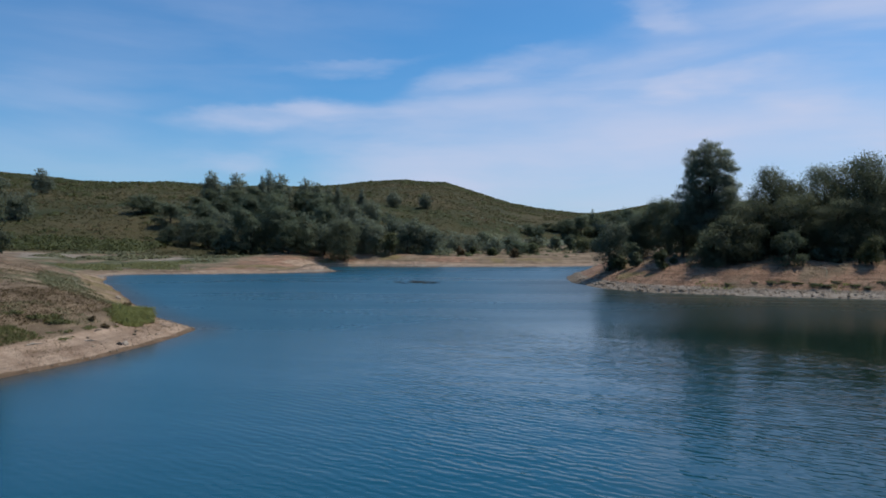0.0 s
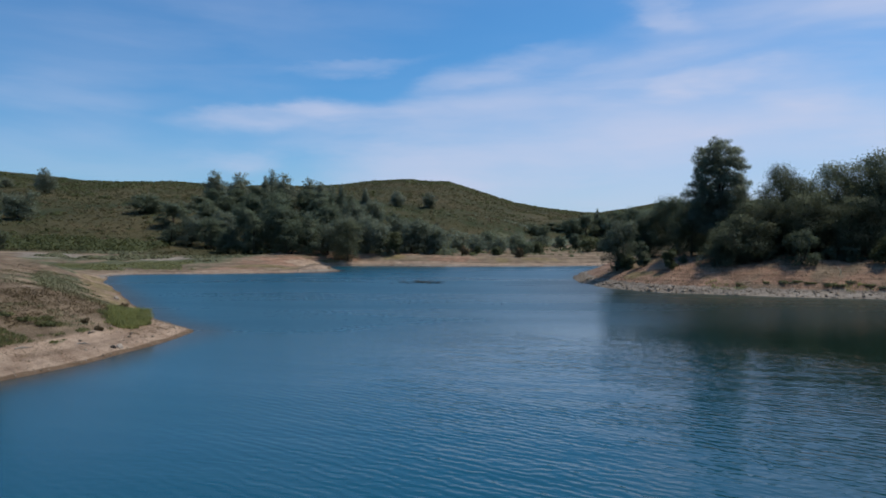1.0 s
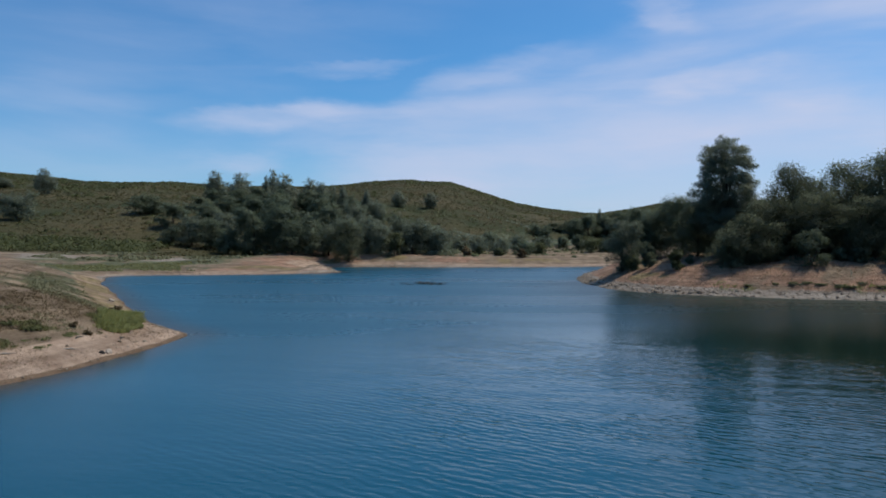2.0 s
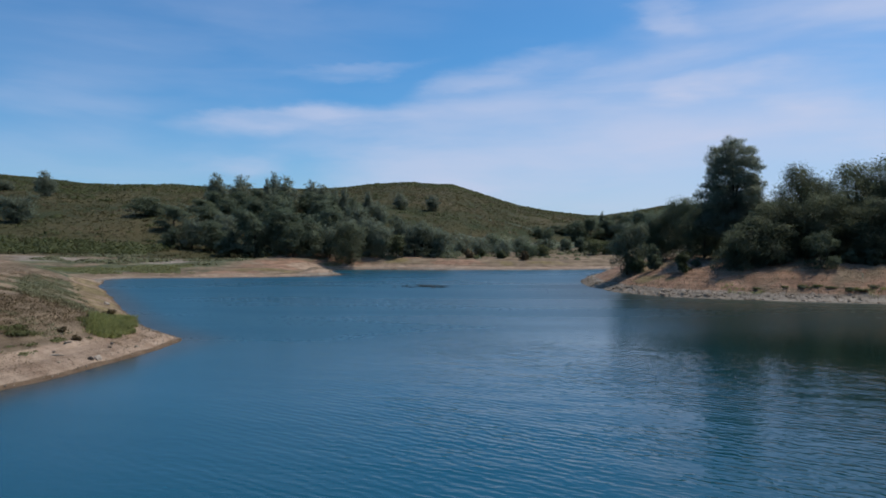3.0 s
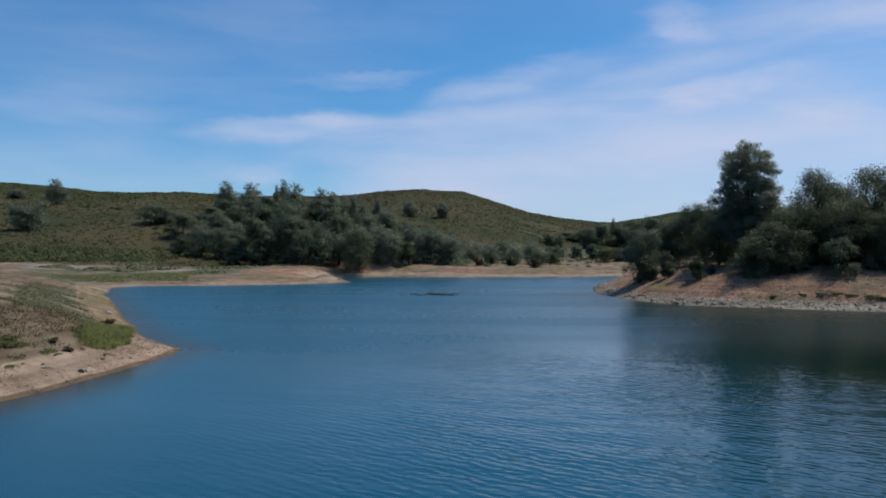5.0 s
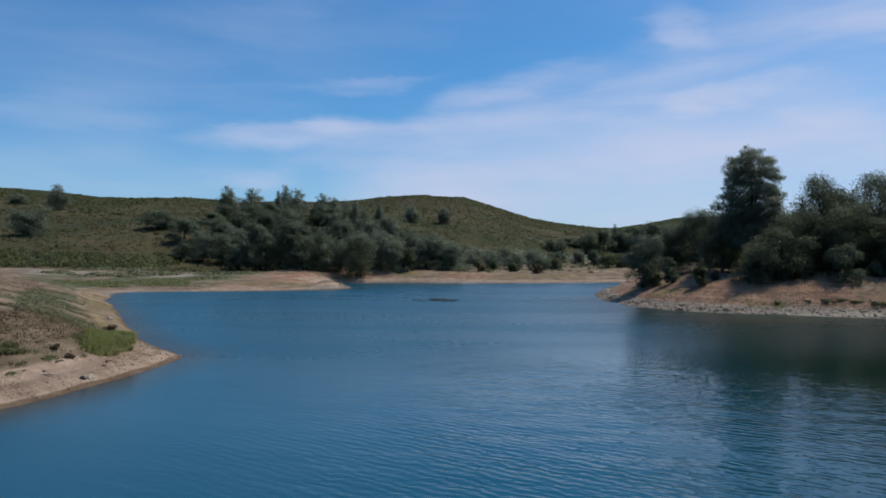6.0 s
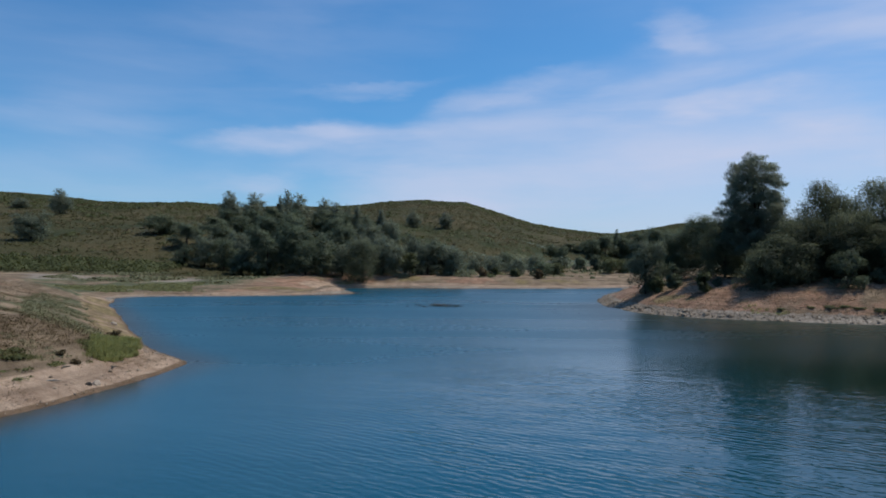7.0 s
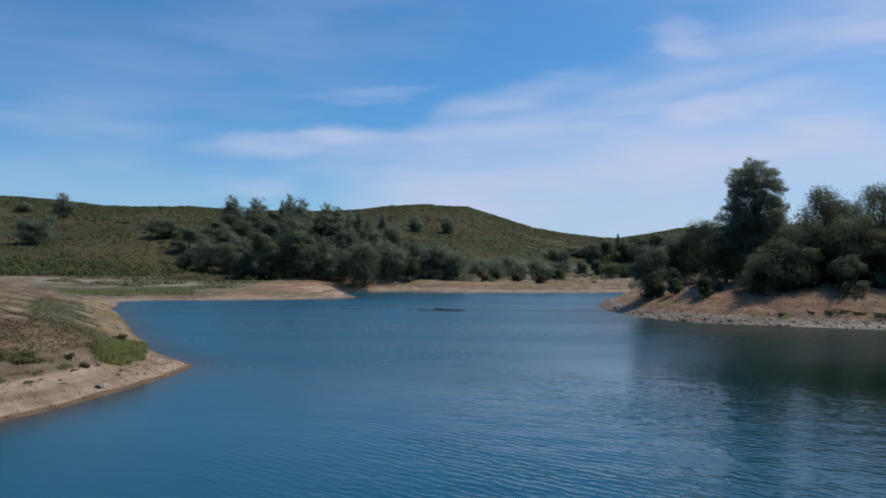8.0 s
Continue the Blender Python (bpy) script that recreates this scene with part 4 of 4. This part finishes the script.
# a dark oak that hangs over the inlet
base = ground_z(-27, 200)
rng = np.random.default_rng(33)
inlet_lobes = oak_lobes(rng, 12.5 - base, 11.5, 0.06, 30)
inlet_lobes += [(-0.8 - 0.75 * k, -1.0 - 1.1 * k, 3.0 + (0.9 - base - 3.0) * k / 5, 1.7 - 0.16 * k, 1.7 - 0.16 * k, 1.3 - 0.14 * k) for k in range(6)]
place(tree("oak_tree", "dark oak with boughs hanging down over the inlet", "oak", 12.5 - base, 11.5, M_OAK, 15000, 0.15, 33, limbs=6, lobes=inlet_lobes), -27, 200)


def scatter_brush(name, label, mat, count, xr, yr, size, seed, accept, quads=22, leaf=0.3, low=1.0):
    """Low brush too dense to count, as one mesh of leaf tufts on the ground."""
    rng = np.random.default_rng(seed)
    x, y = rng.uniform(*xr, count * 6), rng.uniform(*yr, count * 6)
    z, d, masks = land(x, y)
    ok = np.flatnonzero(accept(x, y, d, masks, rng.random(count * 6)))[:count]
    x, y, z = x[ok], y[ok], z[ok]
    n = len(x)
    s = size * (0.45 + rng.random(n) ** 2 * 1.1)
    way = rng.normal(size=(n, quads, 3))
    way /= np.linalg.norm(way, axis=2)[:, :, None]
    way[:, :, 2] = np.abs(way[:, :, 2])
    r = s[:, None, None] * (0.6 + 0.4 * rng.random((n, quads, 1)))
    c = np.stack([x, y, z], 1)[:, None, :] + way * r * np.array([1.15, 1.15, 0.75]) * np.array([1, 1, low])
    nor = way + 0.5 * rng.normal(size=(n, quads, 3))
    nor /= np.linalg.norm(nor, axis=2)[:, :, None]
    side = np.cross(nor, rng.normal(size=(n, quads, 3)))
    side /= np.linalg.norm(side, axis=2)[:, :, None]
    other = np.cross(nor, side)
    q = (leaf * s * (0.7 + 0.6 * rng.random(n)))[:, None, None]
    v = np.stack([c - side * q, c - other * q * 0.7, c + side * q, c + other * q * 0.7], 2).reshape(-1, 3)
    soft = way + np.array([0, 0, 0.9])
    soft = np.repeat((soft / np.linalg.norm(soft, axis=2)[:, :, None]).reshape(-1, 3), 4, 0)
    ob = new(name, mesh_from(name, v, np.arange(len(v)).reshape(-1, 4), mat, normals=soft))
    return tagged(ob, label, "brush", kind="stuff")


def patchy(size, seed, level, share=1.0):
    def ok(x, y, d, masks, dice):
        crest = np.interp(x, [-300, -150, -60, 300], [420, 420, 560, 560])
        return (masks["hill"] > 0.5) & (y < crest - 28) & (np.abs(x) < 0.75 * y + 20) & (value_noise(x, y, size, seed, 3) > level) & (dice < share)
    return ok


scatter_brush("hill_brush", "olive and brown chaparral covering the hillsides", M_CHAPARRAL, 38000, (-330, 260), (165, 580), 0.55, 201, patchy(40, 61, -0.32), 8, 0.60, 0.26)
scatter_brush("hill_brush", "brown dry chaparral on the hillsides", M_BROWN, 5000, (-330, 260), (165, 580), 0.5, 203, patchy(45, 63, 0.15), 8, 0.6, 0.26)


scatter_brush("hill_brush", "taller dark green bushes dotted over the hillsides", M_HEDGE, 900, (-300, 200), (185, 520), 1.5, 209, patchy(60, 65, -0.15), 36, 0.22, 0.7)


scatter_brush("hill_brush", "grey-green scrub in level bands on the lower slope", M_GREY, 1300, (-12, 80), (236, 345), 0.9, 214,
              lambda x, y, d, m, k: (value_noise(x * 0.35, y, 15, 85, 3) > 0.12) & (np.abs(x - 0.16 * y) < 45), 14, 0.4, 0.4)


def crest_band(x, y, d, masks, dice):
    crest = np.interp(x, [-300, -150, -60, 300], [420, 420, 560, 560])
    return (y > crest - 75) & (y < crest - 6) & (np.abs(x) < 0.75 * y + 20) & (value_noise(x, y, 40, 67, 3) > -0.35)


scatter_brush("hill_brush", "dark green brush along the crest of the hills", M_HEDGE, 9000, (-330, 260), (340, 560), 0.8, 211, crest_band, 8, 0.62, 0.35)


def foot_strip(x, y, d, masks, dice):
    f = np.interp(x, [-300, -120, -70, -40], [150, 178, 192, 218])
    return (x < -80) & (y > f - 1) & (y < f + 26) & (d > 25)


scatter_brush("hedge_brush", "dense green brush along the foot of the hill", M_HEDGE, 1000, (-190, -62), (155, 225), 1.7, 204, foot_strip, 70, 0.15)
scatter_brush("hedge_brush", "dark green brush along the foot of the hill", M_HEDGE, 300, (-190, -62), (155, 225), 1.6, 205, foot_strip, 60, 0.15)
scatter_brush("flat_grass", "low green grass on the flat beside the water", M_GREENPATCH, 1900, (-110, -50), (140, 168), 0.5, 212,
              lambda x, y, d, m, k: (d > 6) & (d < 22 + 6 * value_noise(x, y, 20, 81, 2)) & (value_noise(x, y, 12, 82, 3) > -0.15) & (k < 0.5 + 0.5 * step(-50, -66, x)), 12, 0.35, 0.35)
scatter_brush("flat_grass", "grey-green sage on the flat below the hill", M_SAGE, 700, (-90, -46), (160, 190), 0.8, 213,
              lambda x, y, d, m, k: (d > 18) & (value_noise(x, y, 14, 83, 3) > 0.0), 12, 0.35, 0.4)
scatter_brush("bank_brush", "low green brush behind the far bank", M_OLIVE, 420, (-25, 110), (203, 330), 0.85, 206,
              lambda x, y, d, m, k: (d > 12) & (value_noise(x, y, 20, 64, 3) > -0.05), 26)
scatter_brush("wood_undergrowth", "dark undergrowth below the far oaks", M_OAK, 700, (-110, 2), (190, 290), 1.6, 207,
              lambda x, y, d, m, k: (d > 14) & (x > -40 - (y - 190) * 0.9) & (y > 203 - 0.05 * x), 26)
scatter_brush("wood_undergrowth", "dark undergrowth below the bank oaks", M_OAK, 380, (28, 90), (84, 130), 1.3, 208,
              lambda x, y, d, m, k: (d > 11 + 5 * (x < 39)) & (x < 90), 30)


def grass(name, label, mat, tufts, xr, yr, tall, seed, accept, blades=9):
    """Grass blades on the ground, as one mesh."""
    rng = np.random.default_rng(seed)
    x, y = rng.uniform(*xr, tufts * 8), rng.uniform(*yr, tufts * 8)
    z, d, masks = land(x, y)
    ok = np.flatnonzero(accept(x, y, d, masks, rng.random(tufts * 8)))[:tufts]
    n = len(ok)
    root = np.stack([x[ok], y[ok], z[ok] - 0.02], 1)[:, None, :] + np.concatenate([0.12 * rng.normal(size=(n, blades, 2)), np.zeros((n, blades, 1))], 2)
    h = tall * (0.5 + rng.random((n, 1, 1)) * 0.8) * (0.6 + 0.5 * rng.random((n, blades, 1)))
    lean = np.concatenate([0.45 * rng.normal(size=(n, blades, 2)), np.ones((n, blades, 1))], 2) * h
    a = rng.uniform(0, 2 * math.pi, (n, blades))
    wide = np.stack([np.cos(a), np.sin(a), 0 * a], 2) * 0.022 * (1 + h)
    v = np.stack([root - wide, root + wide, root + lean], 2).reshape(-1, 3)
    up = np.repeat((lean / np.linalg.norm(lean, axis=2)[:, :, None]).reshape(-1, 3), 3, 0)
    ob = new(name, mesh_from(name, v, np.arange(len(v)).reshape(-1, 3), mat, normals=up))
    return tagged(ob, label, "grass", kind="stuff")


grass("dry_grass", "dry straw-coloured grass on the mound", M_STRAW, 12000, (-75, -16), (28, 110), 0.07, 301,
      lambda x, y, d, m, k: (d > 2.8) & (d < 26) & (k < 0.9 - 0.7 * m["red"]) & (value_noise(x, y, 9, 72, 3) > -0.15), 6)
grass("green_grass", "grey-green tufts of grass on the mound", M_SAGE, 2200, (-60, -16), (30, 110), 0.12, 302,
      lambda x, y, d, m, k: (value_noise(x, y, 10, 73, 3) > 0.12) & (d > 2.6) & (d < 18))
for i, (x, y, hh, wide) in enumerate(((-18.9, 44.2, 0.24, 2.0), (-19.2, 45.8, 0.42, 2.6), (-19.8, 47.5, 0.55, 2.4), (-18.5, 45.4, 0.28, 1.4), (-20.4, 48.8, 0.5, 2.0), (-19.4, 46.6, 0.46, 2.2))):
    ob = shrub("green_bush", "low fresh green bush on the tip of the sandy spit", hh, wide, M_GRASS, 6500, 0.036, 150 + i, n=20)
    tagged(ob, group="green bushes on the spit")
    place(ob, x, y, 50 * i)
grass("green_grass", "grey-green grass along the edge of the sandy shore", M_SAGE, 1500, (-45, -18), (48, 92), 0.12, 306,
      lambda x, y, d, m, k: (value_noise(x, y, 6, 74, 3) > 0.12) & (d > 2.9) & (d < 7.5))
grass("green_grass", "low green grass in the hollow of the mound", M_SAGE, 700, (-29, -19), (30, 42), 0.1, 307,
      lambda x, y, d, m, k: (value_noise(x, y, 5, 75, 3) > 0.0) & (d > 3.4) & (d < 7))
grass("green_grass", "fresh green grass round the bushes of the spit", M_GRASS, 900, (-23, -17), (42, 54), 0.22, 309,
      lambda x, y, d, m, k: (value_noise(x, y, 4, 77, 3) > -0.1) & (d > 2.5) & (d < 3.4) & (y > 43))
grass("green_grass", "olive grass along the inner edge of the sandy shore", M_GREENPATCH, 1300, (-26, -17), (33, 45), 0.13, 310,
      lambda x, y, d, m, k: (value_noise(x, y, 2.5, 78, 3) > 0.05) & (d > 2.9) & (d < 4.6))
grass("green_grass", "olive grass in strips behind the sandy shore", M_SAGE, 2200, (-48, -19), (46, 92), 0.15, 311,
      lambda x, y, d, m, k: (value_noise(x, y, 5, 79, 3) > 0.08) & (d > 3.2) & (d < 8.0))
grass("dry_grass", "brown dry stalks on the brow of the mound", M_BROWN, 2400, (-30, -19), (36, 51), 0.09, 312,
      lambda x, y, d, m, k: (value_noise(x, y, 3.5, 80, 3) > -0.12) & (d > 4.4) & (d < 9.0))
grass("green_grass", "tall fresh green grass growing through the bushes of the spit", M_GRASS, 1100, (-22, -17.6), (42.4, 50.5), 0.30, 313,
      lambda x, y, d, m, k: ((x + 19.4 + 0.24 * (y - 46)) / 1.05) ** 2 + ((y - 46.4) / 2.9) ** 2 + 0.9 * value_noise(x, y, 1.6, 84, 3) < 1, 10)
grass("debris", "dry brown plant debris stranded on the sand", M_BROWN, 1500, (-30, -15), (28, 60), 0.05, 308,
      lambda x, y, d, m, k: (value_noise(x, y, 3, 76, 3) > 0.1) & (d > 1.0) & (d < 3.4), 5)
grass("bank_grass", "dry tufts of grass on the red bank", M_STRAW, 3600, (20, 70), (72, 112), 0.16, 304,
      lambda x, y, d, m, k: (d > 2.0) & (d < 16))
grass("bank_grass", "green tufts low on the red bank", M_GRASS, 500, (30, 70), (70, 95), 0.35, 305,
      lambda x, y, d, m, k: (d > 1.6) & (d < 3.6) & (value_noise(x, y, 5, 71, 2) > 0.1))


# ---- stones, snags and small things
def rock_mesh(rng, mat, squash=0.7):
    bm = bmesh.new()
    bmesh.ops.create_icosphere(bm, subdivisions=2, radius=1.0)
    off = Vector((rng.uniform(0, 50), rng.uniform(0, 50), rng.uniform(0, 50)))
    for v in bm.verts:
        k = 1 + 0.45 * noise.noise(v.co * 0.9 + off) + 0.2 * noise.noise(v.co * 2.5 + off)
        v.co = Vector((v.co.x * k, v.co.y * k * 0.8, v.co.z * k * squash))
    me = bpy.data.meshes.new("rock")
    bm.to_mesh(me)
    bm.free()
    me.materials.append(mat)
    return me


rocks = random.Random(9)
ROCKS = [rock_mesh(rocks, M_ROCK) for _ in range(5)]
PALE_ROCK = rock_mesh(rocks, M_PEBBLE, 0.85)
DARK_ROCK = rock_mesh(rocks, M_DARKROCK)


def lay_rock(x, y, size, me, label, group, name="rock"):
    ob = new(name, me)
    ob.matrix_basis = pose(x, y, ground_z(x, y) + size * 0.12, rocks.uniform(-12, 12), rocks.uniform(-12, 12), rocks.uniform(0, 360)) @ Matrix.Diagonal((size, size, size, 1))
    return tagged(ob, label, "rock", group)


lay_rock(-17.05, 39.6, 0.21, PALE_ROCK, "pale rounded stone on the sandy spit", "stones on the spit")
lay_rock(-17.2, 39.2, 0.16, DARK_ROCK, "dark stone on the sandy spit", "stones on the spit")
for x, y, s in ((-18.3, 47.6, 0.10), (-16.9, 43.5, 0.12), (-17.4, 46.0, 0.09), (-18.6, 38.6, 0.10), (-17.5, 41.8, 0.14), (-17.8, 37.5, 0.10)):
    lay_rock(x, y, s, ROCKS[rocks.randrange(5)], "small pale stone on the sandy spit", "stones on the spit")
lay_rock(-31.3, 71.0, 0.28, PALE_ROCK, "pale stone behind the grass of the spit", "stones on the spit")


def driftwood(x, y, long, turn, bent, mat, label):
    """A bleached stick with a side twig, lying on the ground."""
    root = new("driftwood")
    tagged(root, label, "driftwood", "driftwood on the spit")
    rise = 0.04
    pts = [(-long / 2, 0, rise), (-long / 6, bent, rise * 1.6), (long / 5, bent * 0.6, rise * 1.4), (long / 2, -bent * 0.4, rise)]
    part("stick", mesh_from("stick", *tube(pts, (0.045, 0.04, 0.03, 0.012), 6), mat, True), root)
    part("twig", mesh_from("twig", *tube([pts[1], (long * 0.1, bent + long * 0.16, 0.10), (long * 0.2, bent + long * 0.26, 0.06)], (0.022, 0.015, 0.006), 5), mat, True), root)
    root.matrix_basis = pose(x, y, ground_z(x, y), 0, 0, turn)
    return root


for x, y, long, turn, bent, dark in ((-18.3, 38.2, 0.7, 20, 0.06, 0), (-17.7, 42.6, 0.6, 100, 0.05, 1), (-18.9, 40.4, 0.6, 85, 0.05, 1),
                                     (-19.4, 35.0, 0.8, 60, 0.08, 0), (-18.6, 46.4, 0.4, 120, -0.04, 1), (-17.9, 48.3, 0.4, 30, 0.04, 0)):
    driftwood(x, y, long, turn, bent, (M_DRIFT, M_DEADWOOD)[dark], ("pale bleached driftwood stick on the sandy spit", "dark driftwood stick on the sandy spit")[dark])


def along_east(count, lo, hi, size, xr=(18.5, 64), yr=(68, 132)):
    """Spots between lo and hi metres from the east waterline."""
    xy = np.array([(rocks.uniform(*xr), rocks.uniform(*yr)) for _ in range(count * 60)])
    d = shore_distance(xy[:, 0], xy[:, 1])
    return [(float(x), float(y), rocks.uniform(*size)) for x, y in xy[(d > lo) & (d < hi)][:count]]


for x, y, s in along_east(46, 0.1, 1.9, (0.11, 0.27)):
    lay_rock(x, y, s, ROCKS[rocks.randrange(5)], "pale angular rock at the foot of the red bank", "rocks along the bank")
for x, y, s in along_east(32, 0.2, 2.2, (0.16, 0.36), (18.5, 28), (84, 112)):
    lay_rock(x, y, s, ROCKS[rocks.randrange(5)], "pale broken rock on the point of the bank", "rocks on the point")


for i, (x, y, s) in enumerate(along_east(26, 2.8, 4.0, (0.6, 1.3), (30, 62), (70, 92))):
    ob = shrub("tussock", "low olive tussock above the stony ledge of the bank", 0.26 * s, 1.3 * s, (M_GREENPATCH, M_SAGE, M_GREENPATCH)[i % 3], 700, 0.06, 500 + i, n=9)
    tagged(ob, group="tussocks above the stony ledge")
    place(ob, x, y, 35 * i, sink=0.05)


def gravel(name, label, count, xr, yr, lo, hi, size, seed, mat=M_ROCK):
    """Loose stones too many to count."""
    rng = np.random.default_rng(seed)
    x, y = rng.uniform(*xr, count * 14), rng.uniform(*yr, count * 14)
    z, d, masks = land(x, y)
    ok = np.flatnonzero((d > lo) & (d < hi))[:count]
    base = np.array([(1, 0, 0), (-1, 0, 0), (0, 1, 0), (0, -1, 0), (0, 0, 0.7), (0, 0, -0.7)], float)
    n = len(ok)
    s = size * (0.4 + 1.2 * rng.random((n, 1, 1)) ** 2)
    v = np.stack([x[ok], y[ok], z[ok] + 0.02], 1)[:, None, :] + base[None] * s * (0.6 + 0.8 * rng.random((n, 6, 1)))
    tri = np.array([(0, 2, 4), (2, 1, 4), (1, 3, 4), (3, 0, 4), (2, 0, 5), (1, 2, 5), (3, 1, 5), (0, 3, 5)])
    f = (np.arange(n)[:, None, None] * 6 + tri[None]).reshape(-1, 3)
    return tagged(new(name, mesh_from(name, v.reshape(-1, 3), f, mat)), label, "gravel", kind="stuff")


gravel("gravel", "loose pale stones along the foot of the red bank", 1500, (18, 70), (66, 132), 0.0, 2.2, 0.12, 401)
gravel("gravel", "small stones on the sandy spit", 450, (-27, -15), (28, 60), 0.1, 3.4, 0.03, 402, M_PEBBLE)
gravel("gravel", "brown stones along the edge of the spit", 320, (-27, -15), (28, 60), 0.0, 1.2, 0.045, 404)
gravel("hill_stones", "pale stones showing through the brush of the hillside", 16, (-170, -55), (195, 330), 30, 400, 0.6, 405)
gravel("gravel", "loose stones along the far waterline", 700, (-60, 45), (140, 205), 0.2, 3.0, 0.16, 403)


def water_snag(x, y):
    """A tangle of drowned branches that breaks the surface."""
    rng = random.Random(17)
    root = new("water_snag")
    tagged(root, "dark tangle of drowned branches breaking the water surface", "branches")
    for k in range(60):
        bx, by = rng.gauss(0, 1.7), rng.gauss(0, 1.5)
        a, ln = rng.uniform(0, 2 * math.pi), rng.uniform(0.5, 1.5)
        hgt = rng.uniform(0.3, 1.0) * 0.3 * math.exp(-(bx / 1.2) ** 2) + 0.03
        pts = [(bx, by, -0.25), (bx + 0.4 * ln * math.cos(a), by + 0.4 * ln * math.sin(a), hgt), (bx + ln * math.cos(a), by + ln * math.sin(a), hgt * rng.uniform(0.1, 0.8))]
        part("branch", mesh_from("branch", *tube(pts, (0.07, 0.055, 0.02), 5), M_DEADWOOD, True), root)
    root.matrix_basis = pose(x, y, 0)
    return root


water_snag(-3.7, 110.0)


def bent_stalk(x, y):
    """A bleached dead stem, bent over near its top."""
    root = new("dead_stalk")
    tagged(root, "thin bleached dead stalk bent over in the red bank", "stalk")
    pts = [(0.10, 0, -0.1), (0.13, 0, 0.25), (0.05, 0, 0.62), (-0.10, 0, 0.80), (-0.22, 0, 0.78)]
    part("stem", mesh_from("stem", *tube(pts, (0.05, 0.045, 0.04, 0.03, 0.015), 7), M_STALK, True), root)
    part("twig", mesh_from("twig", *tube([pts[1], (0.22, 0.05, 0.42), (0.25, 0.06, 0.55)], (0.025, 0.02, 0.008), 5), M_STALK, True), root)
    root.matrix_basis = pose(x, y, ground_z(x, y))
    return root


bent_stalk(43.2, 83.2)
